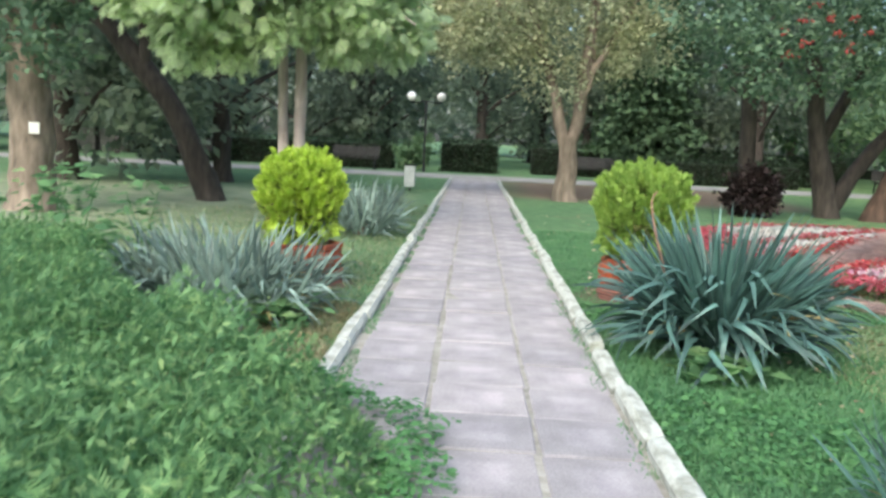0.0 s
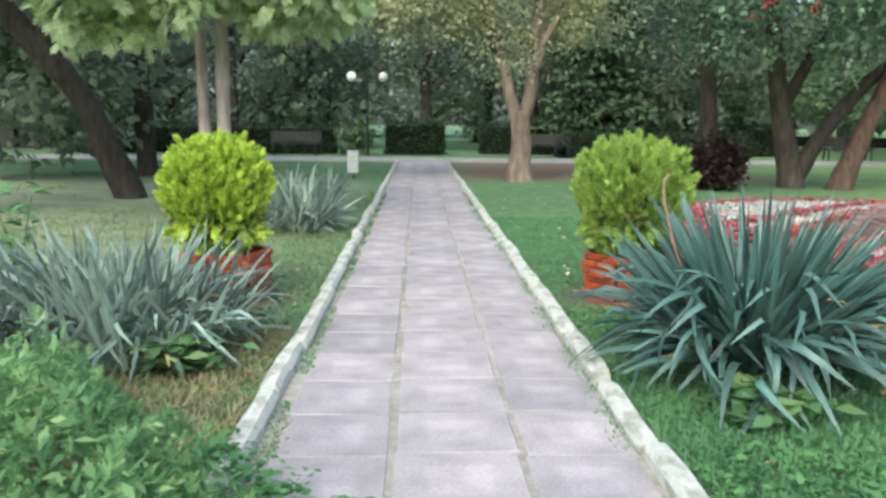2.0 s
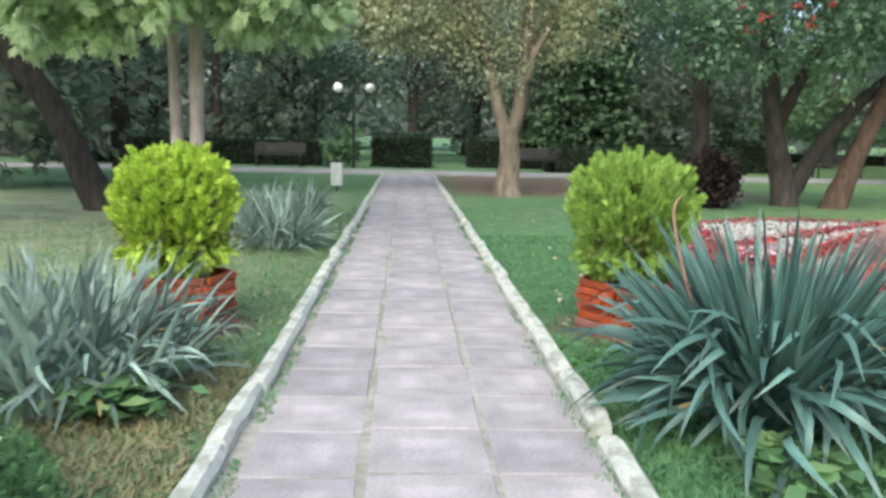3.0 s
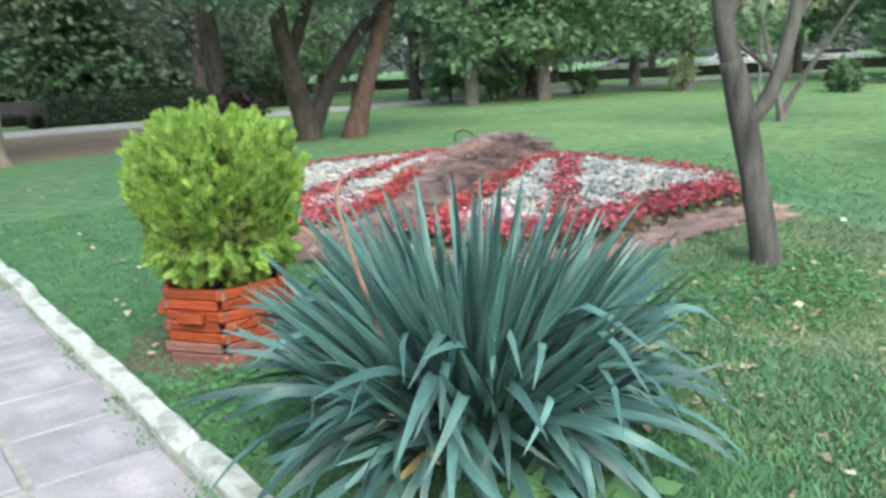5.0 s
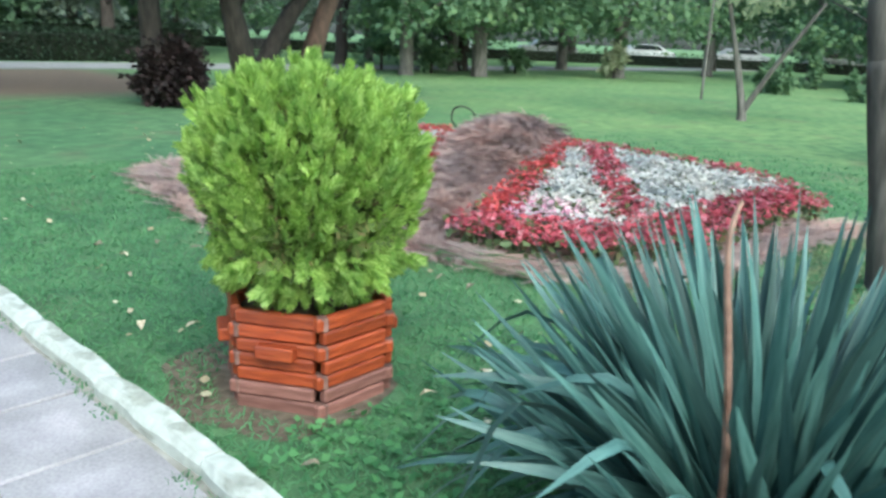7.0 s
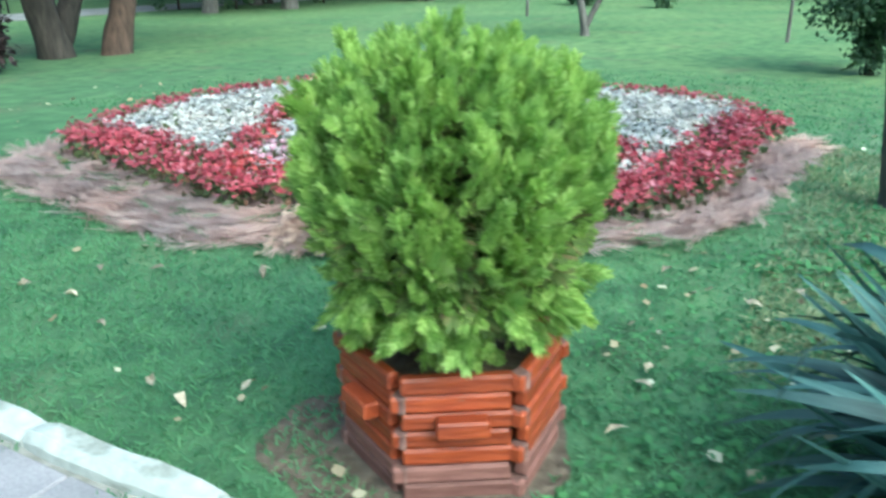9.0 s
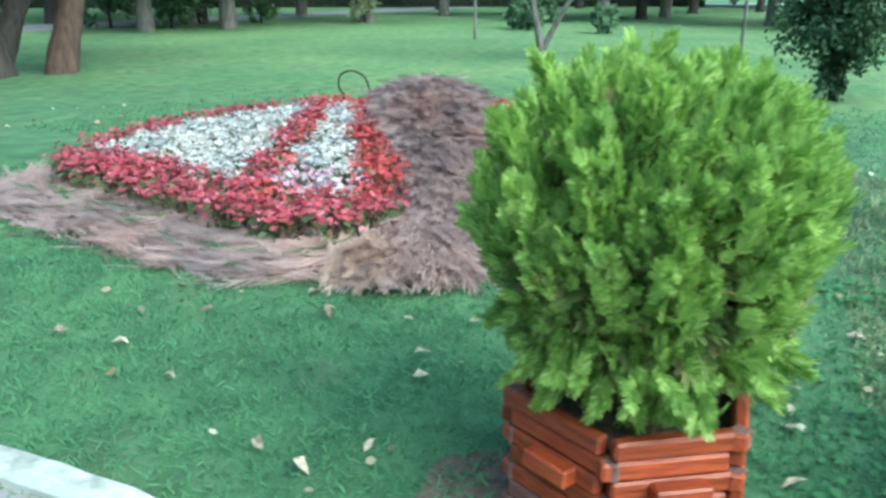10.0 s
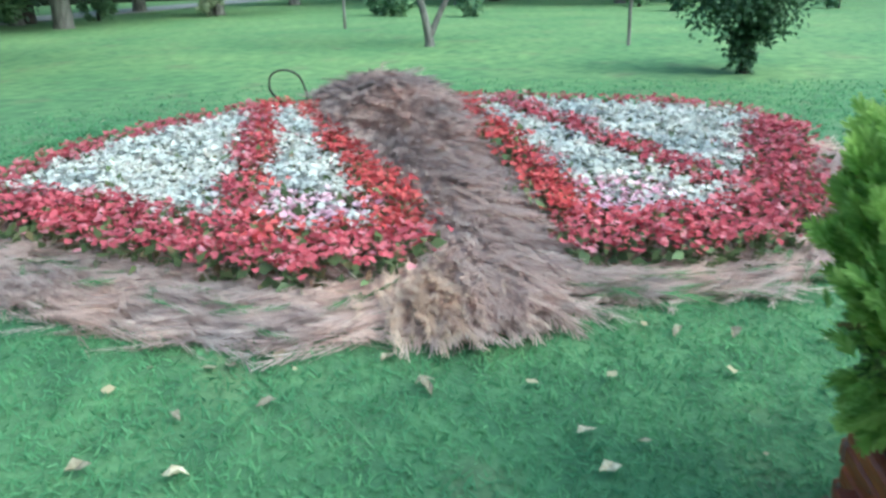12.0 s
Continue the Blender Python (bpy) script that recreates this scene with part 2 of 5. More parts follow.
# leaves of the woods: haze painted in by a paler, greyer green
M_hazeleaf = leaf_mat("hazed_green_leaf", (0.15, 0.185, 0.155), (0.195, 0.24, 0.195), 0.8, 0.62, (0.23, 0.28, 0.21), 0.25)
M_midleaf = leaf_mat("mid_green_leaf", (0.1, 0.16, 0.095), (0.16, 0.24, 0.135), 0.65, 0.4, (0.18, 0.25, 0.12), 0.4)
M_juniper = leaf_mat("juniper_leaf", (0.03, 0.055, 0.03), (0.075, 0.12, 0.065), 0.6, 0.2)
M_hedge = leaf_mat("dark_hedge_leaf", (0.022, 0.036, 0.024), (0.05, 0.078, 0.048), 0.6, 0.2)
M_blackleaf = leaf_mat("purple_black_leaf", (0.012, 0.009, 0.01), (0.04, 0.026, 0.028), 0.6, 0.05)
M_begleaf = leaf_mat("begonia_leaf", (0.07, 0.09, 0.045), (0.15, 0.19, 0.09), 0.4, 0.2, (0.16, 0.08, 0.06), 3)
M_red = leaf_mat("red_petal", (0.43, 0.065, 0.1), (0.59, 0.135, 0.18), 0.5, 0.3, (0.68, 0.29, 0.36), 2, gain=1.05)
M_orange = leaf_mat("scarlet_petal", (0.47, 0.055, 0.07), (0.63, 0.125, 0.13), 0.5, 0.25, None, 2, gain=1.05)
M_white = leaf_mat("white_petal", (0.6, 0.57, 0.57), (0.77, 0.735, 0.73), 0.5, 0.3, (0.78, 0.68, 0.71), 3, gain=1.05)
M_pink = leaf_mat("pink_petal", (0.65, 0.3, 0.45), (0.8, 0.5, 0.62), 0.5, 0.25, None, 3, gain=1.05)
M_dryfrond = leaf_mat("dry_brown_frond", (0.49, 0.345, 0.34), (0.65, 0.485, 0.475), 0.85, 0.4, (0.73, 0.59, 0.565), 2, gain=1.05)
M_darkfrond = leaf_mat("dark_dead_frond", (0.2, 0.14, 0.145), (0.34, 0.25, 0.255), 0.85, 0.25, (0.48, 0.36, 0.36), 3, gain=1.0)
M_strawfrond = leaf_mat("straw_frond", (0.58, 0.41, 0.355), (0.72, 0.55, 0.48), 0.8, 0.35, None, 2, gain=1.05)
M_fallen = leaf_mat("fallen_leaf", (0.3, 0.22, 0.14), (0.52, 0.44, 0.31), 0.8, 0.1, (0.74, 0.74, 0.58), 3, gain=1.0)
M_berry = object_mat("red_berry", (0.4, 0.05, 0.05), (0.55, 0.08, 0.08), 0.5, 10, relief=0)
M_darkwood = object_mat("dark_painted_wood", (0.01, 0.009, 0.009), (0.026, 0.023, 0.022), 0.6, 12)
M_iron = object_mat("dark_iron", (0.02, 0.02, 0.022), (0.05, 0.05, 0.055), 0.5, 30, metal=0.6)
M_bin = object_mat("pale_grey_painted_metal", (0.42, 0.46, 0.48), (0.6, 0.63, 0.65), 0.5, 12)
M_globe = object_mat("white_opal_glass", (0.78, 0.78, 0.76), (0.86, 0.86, 0.84), 0.25, 20, relief=0)
M_wire = object_mat("dark_wire", (0.03, 0.025, 0.02), (0.06, 0.05, 0.04), 0.6, 30)
M_paper = object_mat("white_paper", (0.75, 0.75, 0.74), (0.85, 0.85, 0.84), 0.8, 20, relief=0)
M_roof = object_mat("dark_roofing", (0.035, 0.03, 0.03), (0.08, 0.07, 0.065), 0.8, 10)
M_carpaint = object_mat("white_car_paint", (0.7, 0.71, 0.73), (0.8, 0.81, 0.82), 0.25, 3, relief=0, spread=0.5)
M_glass = object_mat("dark_car_glass", (0.02, 0.025, 0.03), (0.03, 0.035, 0.04), 0.1, 3, relief=0)
M_tyre = object_mat("tyre_rubber", (0.015, 0.015, 0.015), (0.03, 0.03, 0.03), 0.8, 20)
M_concrete = object_mat("pale_concrete", (0.45, 0.44, 0.42), (0.62, 0.6, 0.57), 0.9, 10)


# ---- mesh helpers ----
rng = np.random.default_rng(7)


def mesh_from(name, verts, faces, mats, smooth=False, index=None):
    """A mesh from an array of vertices and an array of faces with one count of corners."""
    verts, faces = np.asarray(verts, np.float32), np.asarray(faces, np.int32)
    me = bpy.data.meshes.new(name)
    n, k = faces.shape
    me.vertices.add(len(verts))
    me.vertices.foreach_set("co", verts.ravel())
    me.loops.add(n * k)
    me.loops.foreach_set("vertex_index", faces.ravel())
    me.polygons.add(n)
    me.polygons.foreach_set("loop_start", np.arange(0, n * k, k, dtype=np.int32))
    for m in mats if isinstance(mats, (list, tuple)) else [mats]:
        me.materials.append(m)
    if index is not None:
        me.polygons.foreach_set("material_index", np.asarray(index, np.int32))
    if smooth:
        me.polygons.foreach_set("use_smooth", np.ones(n, bool))
    me.update(calc_edges=True)
    return me


def child(name, me, parent, label="", at=None):
    ob = new(name, me)
    ob.parent = parent
    if at is not None:
        ob.matrix_basis = at
    return tagged(ob, label)


def part(name, bm, material, parent, label="", at=None, smooth=False):
    me = bpy.data.meshes.new(name)
    bm.to_mesh(me)
    bm.free()
    me.materials.append(material)
    if smooth:
        me.polygons.foreach_set("use_smooth", np.ones(len(me.polygons), bool))
    return child(name, me, parent, label, at)


def thing(name, at, label, category, group="", kind=""):
    ob = new(name)
    ob.matrix_basis = at
    return tagged(ob, label, category, group, kind)


def unit(v):
    return v / np.maximum(np.linalg.norm(v, axis=-1, keepdims=True), 1e-9)


def frames(d, roll=None):
    """Bases whose y axis is d, turned about it by roll."""
    d = unit(np.asarray(d, float))
    up = np.where(np.abs(d[:, 2:3]) > 0.95, np.array([[1.0, 0, 0]]), np.array([[0, 0, 1.0]]))
    x = unit(np.cross(d, up))
    z = np.cross(x, d)
    if roll is not None:
        c, s = np.cos(roll)[:, None], np.sin(roll)[:, None]
        x, z = x * c + z * s, z * c - x * s
    return np.stack([x, d, z], axis=2)


def scatter(tv, tf, places, bases, sizes):
    """Copies of a small template, joined: vertices and faces."""
    tv, tf = np.asarray(tv, float), np.asarray(tf, int)
    sizes = np.asarray(sizes, float)
    if sizes.ndim == 1:
        sizes = sizes[:, None].repeat(3, 1)
    v = np.einsum("nij,nkj->nki", bases, tv[None] * sizes[:, None, :]) + places[:, None, :]
    f = tf[None] + (np.arange(len(places)) * len(tv))[:, None, None]
    return v.reshape(-1, 3), f.reshape(-1, tf.shape[1])


def ball_dirs(n):
    return unit(rng.normal(size=(n, 3)))


LEAF = ([(0, 0, 0), (0.32, 0.45, 0.06), (0, 1, -0.08), (-0.32, 0.45, 0.06)], [(0, 1, 2, 3)])
BLADE = ([(-0.5, 0, 0), (0.5, 0, 0), (0.3, 0.6, 0.08), (-0.3, 0.6, 0.08)], [(0, 1, 2, 3)])
PETALS = ([(0, 0, 0), (0.5, 0.12, 0.1), (0.42, 0.5, 0.2), (0.1, 0.5, 0.12), (-0.1, 0.5, 0.12), (-0.42, 0.5, 0.2), (-0.5, 0.12, 0.1), (0, -0.4, 0.16)],
          [(0, 1, 2, 3), (0, 4, 5, 6), (0, 6, 7, 1)])


def spray_template(pairs=4, width=0.5, thick=0.17):
    """A flat fan of scale-leaved twigs: quads left and right of a stalk."""
    v, f = [], []

    def quad(p0, p1, w):
        d = Vector(p1) - Vector(p0)
        s = Vector((-d.y, d.x, 0)).normalized() * w
        i = len(v)
        v.extend([tuple(Vector(p0) - s * 0.5), tuple(Vector(p0) + s * 0.5), tuple(Vector(p1) + s * 0.35), tuple(Vector(p1) - s * 0.35)])
        f.append((i, i + 1, i + 2, i + 3))
    quad((0, 0, 0), (0, 1, 0.02), thick * 0.6)
    for i in range(pairs):
        y = 0.12 + 0.7 * i / pairs
        w = width * (1 - 0.6 * i / pairs)
        for s in (-1, 1):
            quad((0, y, 0), (s * w, y + 0.3, 0.05 * (i % 2) - 0.04), thick)
    return v, f


SPRAY = spray_template(5, 0.3, 0.11)


def tube(points, radii, sides=10, rough=0.0, seed=0):
    """A bmesh tube along a smooth line, ends closed."""
    bm = bmesh.new()
    pts = [Vector(p) for p in points]
    fine, rad = [], []
    for i in range(len(pts) - 1):
        a, b = pts[max(i - 1, 0)], pts[min(i + 2, len(pts) - 1)]
        for k in range(4):
            u = k / 4
            h = (2 * u**3 - 3 * u**2 + 1, u**3 - 2 * u**2 + u, -2 * u**3 + 3 * u**2, u**3 - u**2)
            fine.append(pts[i] * h[0] + (pts[i + 1] - a) * 0.5 * h[1] + pts[i + 1] * h[2] + (b - pts[i]) * 0.5 * h[3])
            rad.append(radii[i] * (1 - u) + radii[i + 1] * u)
    fine.append(pts[-1])
    rad.append(radii[-1])
    rings = []
    first = (fine[1] - fine[0]).normalized()
    side = first.orthogonal().normalized()
    for i, (p, r) in enumerate(zip(fine, rad)):
        d = (fine[min(i + 1, len(fine) - 1)] - fine[max(i - 1, 0)]).normalized()
        side = (side - d * side.dot(d)).normalized()
        over = d.cross(side)
        ring = []
        for k in range(sides):
            a = 2 * math.pi * k / sides
            off = side * math.cos(a) + over * math.sin(a)
            n = noise.noise(Vector((p * 2.2) + off * 1.5 + Vector((seed, 0, 0))))
            ring.append(bm.verts.new(p + off * r * (1 + rough * n)))
        rings.append(ring)
    for a, b in zip(rings, rings[1:]):
        for k in range(sides):
            bm.faces.new((a[k], a[(k + 1) % sides], b[(k + 1) % sides], b[k]))
    bm.faces.new(rings[0][::-1])
    bm.faces.new(rings[-1])
    return bm


def box(x0, x1, y0, y1, z0, z1, bevel=0.0, bm=None):
    bm = bm or bmesh.new()
    made = bmesh.ops.create_cube(bm, size=1)["verts"]
    for v in made:
        v.co = Vector((x0 + (v.co.x + 0.5) * (x1 - x0), y0 + (v.co.y + 0.5) * (y1 - y0), z0 + (v.co.z + 0.5) * (z1 - z0)))
    if bevel:
        edges = list({e for v in made for e in v.link_edges})
        bmesh.ops.bevel(bm, geom=edges, offset=bevel, segments=1, affect='EDGES')
    return bm


def spot(x, y, z=0.0, turn=0.0):
    return pose(x, y, z, 0, 0, turn)


# ---- ground, road, path bedding ----
def bed_axes(x, y):
    """Along the butterfly bed's body (a) and across its wings (b)."""
    dx, dy = x - 4.46, y - 9.57
    return dx * 0.924 + dy * 0.383, -dx * 0.383 + dy * 0.924


def bed_point(a, b):
    return 4.46 + a * 0.924 - b * 0.383, 9.57 + a * 0.383 + b * 0.924


def smooth_step(u):
    u = np.clip(u, 0, 1)
    return u * u * (3 - 2 * u)


def bed_height(a, b):
    """The bed's soil rises from its front edge and falls off behind."""
    a, b = np.asarray(a, float), np.asarray(b, float)
    rim = 1 - (np.abs(b + 0.2) / 3.3) ** 2.4
    back = smooth_step((2.5 - a) / 0.9)
    front = smooth_step((a + 2.5) / 0.5)
    return (0.035 * front + 0.215 * smooth_step((a + 2.1) / 3.3)) * back * np.clip(rim * 1.6, 0, 1) - 0.015


def build_ground():
    xs = np.unique(np.concatenate([np.linspace(-420, -30, 12), np.arange(-30, 40.1, 1.0), np.linspace(50, 420, 12)]))
    ys = np.unique(np.concatenate([np.linspace(-420, -12, 12), np.arange(-10, 60.1, 1.0), np.linspace(70, 420, 12)]))
    gx, gy = np.meshgrid(xs, ys)
    z = np.zeros_like(gx)
    v = np.stack([gx, gy, z], -1).reshape(-1, 3)
    i = np.arange(len(xs) * len(ys)).reshape(len(ys), len(xs))
    f = np.stack([i[:-1, :-1], i[:-1, 1:], i[1:, 1:], i[1:, :-1]], -1).reshape(-1, 4)
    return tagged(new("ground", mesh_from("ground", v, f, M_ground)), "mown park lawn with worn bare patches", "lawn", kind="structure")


build_ground()
road = part("road", box(-60, 60, 27.5, 30.8, -0.1, 0.015), M_road, None, "pale asphalt park alley crossing the path's end")
tagged(road, category="road", kind="structure")
path = part("pavement", box(-0.76, 0.76, -6.0, 27.5, -0.1, 0.012), M_strip, None, "garden path of square slabs bedded in sandy soil")
tagged(path, category="path", kind="structure")


# ---- planters, each a hexagon of stacked red boards ----
def planter_at(m, label):
    """Seven courses of boards that lap over one another at the corners, a peg on each side, soil inside."""
    root = thing("planter", m, label, "planter", "hexagonal planters beside the path")
    side, course = 0.315, 0.0535
    long_me = bpy.data.meshes.new("board")
    bm = box(-side / 2 - 0.016, side / 2 - 0.012, -0.018, 0.018, 0.0, course - 0.004, 0.007)
    bm.to_mesh(long_me)
    bm.free()
    long_me.materials.append(M_board)
    worn_me = long_me.copy()
    worn_me.materials[0] = M_boardworn
    end_me = bpy.data.meshes.new("board_end")
    bm = box(-0.021, 0.021, -0.021, 0.021, 0.0, course - 0.003, 0.004)
    bm.to_mesh(end_me)
    bm.free()
    end_me.materials.append(M_boardend)
    peg_me = bpy.data.meshes.new("peg")
    bm = box(-0.07, 0.07, -0.05, 0.0, 0.0, 0.05, 0.006)
    bm.to_mesh(peg_me)
    bm.free()
    peg_me.materials.append(M_board)
    apothem = side * math.sqrt(3) / 2
    wob = random.Random(3)
    for k in range(6):
        turn = pose(0, 0, 0, 0, 0, 60 * k)
        for c in range(7):
            shift = 0.014 if (c + k) % 2 else -0.014
            child("board", worn_me if c < 2 else long_me, root, "faded grey-pink board" if c < 2 else "", at=turn @ pose(shift, -apothem + wob.uniform(-0.004, 0.004), 0.006 + c * course, 0, 0, wob.uniform(-0.5, 0.5)))
            if (c + k) % 2:
                child("board_end", end_me, root, "weathered grey-brown board end",
                      at=turn @ pose(side / 2 - 0.004, -apothem + 0.002, 0.006 + c * course, 0, 0, 30))
        if k:
            child("peg", peg_me, root, "square wooden carrying peg", at=turn @ pose(0.0, -apothem - 0.012, 0.218))
    bm = bmesh.new()
    bmesh.ops.create_circle(bm, cap_ends=True, radius=side * 0.93, segments=6)
    for v in bm.verts:
        v.co.z = 0.31
    part("soil", bm, M_soil, root, "dark dry soil")
    return root


planter_at(spot(1.42, 7.45, -0.008, 3.0), "hexagonal red-stained wooden planter of stacked boards on the lawn")
planter_at(spot(-1.52, 7.46, -0.008, 14), "hexagonal red-stained wooden planter half hidden by yucca leaves")


def globe_shrub(m, material, label, seed, rx=0.5, rz=0.5, lobes=300):
    """A clipped globe built of upright flame-shaped lobes of flat sprays round a short stem."""
    r = np.random.default_rng(seed)
    root = thing("thuja_shrub", m, label, "shrub", "clipped globe shrubs in planters")
    part("stem", tube([(0, 0, -0.06), (0.02, 0, 0.25), (0, 0.01, 0.6)], [0.03, 0.025, 0.015]), M_barkdark, root, "short dark stem")
    k = np.arange(lobes)
    zz = 1 - 2 * (k + 0.5) / lobes
    q = k * 2.39996 + r.normal(0, 0.12, lobes)
    d = np.stack([np.sqrt(1 - zz * zz) * np.cos(q), np.sqrt(1 - zz * zz) * np.sin(q), zz], -1)
    sq = np.power(np.sum(np.abs(d) ** 2.6, axis=1), -1 / 2.6)
    base = d * sq[:, None] * np.array([rx, rx, rz]) * r.uniform(0.84, 1.0, (lobes, 1))
    under = np.clip(-d[:, 2], 0, 1)
    base[:, :2] *= (1 - 0.3 * under)[:, None]
    base[:, 2] *= 1 - 0.12 * under
    axis = unit(d * np.array([0.6, 0.6, 0.3]) + np.array([0, 0, 0.85]) + r.normal(0, 0.12, (lobes, 3)))
    low = d[:, 2] < -0.45
    axis[low] = unit(d[low] * np.array([1, 1, 0.5]) + np.array([0, 0, -0.25]) + r.normal(0, 0.2, (low.sum(), 3)))
    each = 45
    pick = k.repeat(each)
    n = len(pick)
    t = r.random(n)
    wide = 0.034 * (1.2 - 1.05 * t)
    length = r.uniform(0.18, 0.32, lobes)[pick]
    p = base[pick] + axis[pick] * ((t - 0.55) * length)[:, None] + r.normal(size=(n, 3)) * wide[:, None]
    p[:, 2] += rz + 0.02
    grow = axis[pick] + r.normal(size=(n, 3)) * 0.22
    v, f = scatter(*SPRAY, p, frames(grow, r.uniform(0, 6.28, n)), r.uniform(0.04, 0.08, n))
    child("crown", mesh_from("crown", v, f, material), root, "dense crown of flat scaly sprays")
    # inner sprays in a darkened colour that stands in for shade within the crown
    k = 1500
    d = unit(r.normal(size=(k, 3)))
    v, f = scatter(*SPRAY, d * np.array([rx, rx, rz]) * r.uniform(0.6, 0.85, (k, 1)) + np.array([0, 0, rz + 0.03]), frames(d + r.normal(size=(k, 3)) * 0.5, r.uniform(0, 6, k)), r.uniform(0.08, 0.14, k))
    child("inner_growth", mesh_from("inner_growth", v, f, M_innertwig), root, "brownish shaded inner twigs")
    return root


globe_shrub(spot(1.42, 7.45, 0.385), M_thuja, "bright green clipped globe thuja in a red planter", 1, 0.35, 0.34)
globe_shrub(spot(-1.56, 7.46, 0.385), M_thujay, "golden yellow-green clipped globe thuja in a red planter", 2, 0.31, 0.325)


# ---- yuccas ----
def yucca_blade(length, droop, width, steps=10, kink=0.0):
    """One sword leaf, folded along its middle, bending over by droop radians."""
    v, f = [], []
    y = z = 0.0
    for i in range(steps + 1):
        u = i / steps
        w = width * (0.6 + 0.4 * math.sin(min(u * 2.6, 1.57))) * (1 - u**3.2) + 0.001
        v += [(-w, y, z + w * 0.35), (0, y, z), (w, y, z + w * 0.35)]
        a = droop * u**1.4 if not kink else (0.1 + droop * min(max((u - kink) / 0.2, 0), 1))
        y += length / steps * math.cos(a)
        z -= length / steps * math.sin(a)
    for i in range(steps):
        for k in range(2):
            a = i * 3 + k
            f.append((a, a + 1, a + 4, a + 3))
    return v, f


def yucca_meshes(leaf):
    out = []
    for length, droop, width in ((1.0, 0.14, 0.023), (0.9, 0.35, 0.025), (0.8, 0.75, 0.023), (0.68, 1.2, 0.021), (0.7, 1.7, 0.02), (0.56, 2.2, 0.019)):
        v, f = yucca_blade(length, droop, width)
        out.append(mesh_from("leaf", v, f, leaf, smooth=True))
    v, f = yucca_blade(0.5, 1.3, 0.022)
    out.append(mesh_from("leaf", v, f, M_yuccadry, smooth=True))
    v, f = yucca_blade(0.72, 1.5, 0.021, kink=0.55)
    out.append(mesh_from("leaf", v, f, leaf, smooth=True))
    return out


YUCCA = yucca_meshes(M_yucca)
PALE_YUCCA = yucca_meshes(M_yuccapale)


def yucca(m, count, top, label, seed, spread=0.3, dry=0.04, kerb=None, bent=0.4, arch=0.75, core=0.6, fan=13, kinds=(0, 0, 0, 1, 1, 2), dome=False, leaves=YUCCA):
    """Several leaf fans grown into one flat-topped clump; leaves stop short of the kerb line."""
    r = random.Random(seed)
    root = thing("yucca", m, label, "yucca", "yuccas beside the path")
    bm = tube([(0, 0, -0.05), (0, 0, 0.06), (0.01, 0, 0.16)], [0.13, 0.1, 0.05], rough=0.3)
    part("crown_base", bm, M_soil, root, "short brown leaf base")
    for i in range(count):
        u = (i + r.random()) / count
        turn = i * 137.5 + r.uniform(-30, 30)
        if u < 1 - bent:
            reach = math.sqrt(r.random())
            tilt = 88 - fan * reach + r.uniform(-5, 5)
            off, kind = spread * reach * core, r.choice(kinds)
            s = top * r.uniform(0.7, 1.0) / (YUCCA_RISE[kind] * math.sin(radians(min(max(tilt, 30), 90)))) * (1 - 0.22 * reach * r.random())
            if dome:
                s = top * r.uniform(0.8, 1.02) * (1 - 0.2 * reach)
        else:
            w = (u - 1 + bent) / bent
            tilt = 58 - 36 * w + r.uniform(-14, 14)
            off, kind = spread * r.uniform(0.4, 0.85), r.choice((3, 3, 4, 4, 5, 7) if w > 0.3 else (2, 3, 7, 7))
            s = top * arch * r.uniform(0.75, 1.1) * (0.72 if kind == 2 else 1)
        if u > 0.55 and r.random() < dry:
            kind = 6
        s = min(s, top * 1.12)
        a = radians(turn + r.uniform(-35, 35))
        if kerb is not None:
            room = abs(m.translation.x - math.sin(a) * off) - kerb
            lean = math.sin(radians(turn)) * math.copysign(1, m.translation.x)
            length = YUCCA_LONG[kind] * max(math.cos(radians(tilt)), 0.25)
            if lean > 0 and lean * length * s > room:
                s = room / (lean * length)
                if s < top * 0.35:
                    continue
        rise = 0.02 + 0.06 * r.random() + (top * r.uniform(0.0, 0.22) if u >= 1 - bent else 0)
        at = pose(-math.sin(a) * off, math.cos(a) * off, rise, max(tilt, 3), r.uniform(-50, 50), turn)
        child("leaf", leaves[kind], root, "dry yellow leaf" if kind == 6 else "", at=at @ Matrix.Scale(s, 4))
    return root


YUCCA_LONG = (1.0, 0.9, 0.76, 0.62, 0.55, 0.4, 0.5, 0.55)
YUCCA_RISE = (1.0, 0.84, 0.66, 0.5, 0.5, 0.4, 0.5, 0.5)
yucca(spot(1.61, 5.76), 680, 1.08, "large blue-green yucca clump with drooping lower leaves", 5, 0.38, 0.03, kerb=0.8, bent=0.46, arch=1.02, core=0.62, fan=30, kinds=(0, 0, 0, 1), dome=True)
yucca(spot(-1.85, 6.25), 560, 0.72, "spreading blue-green yucca clump beside the kerb", 6, 0.76, 0.05, kerb=0.84, bent=0.55, arch=1.1, core=0.9, leaves=PALE_YUCCA)
yucca(spot(-1.5, 11.0), 300, 0.78, "grey-green yucca with bent pale leaves", 8, 0.55, bent=0.6, leaves=PALE_YUCCA)
yucca(spot(-1.9, 12.3), 140, 0.75, "grey-green yucca behind another yucca", 9, 0.4, leaves=PALE_YUCCA)
yucca(spot(-1.5, 14.2), 100, 0.62, "small grey-green yucca near the litter bin", 10, 0.3, leaves=PALE_YUCCA)
yucca(spot(1.6, 3.32), 80, 0.46, "small blue-green yucca low in the grass", 11, 0.25)
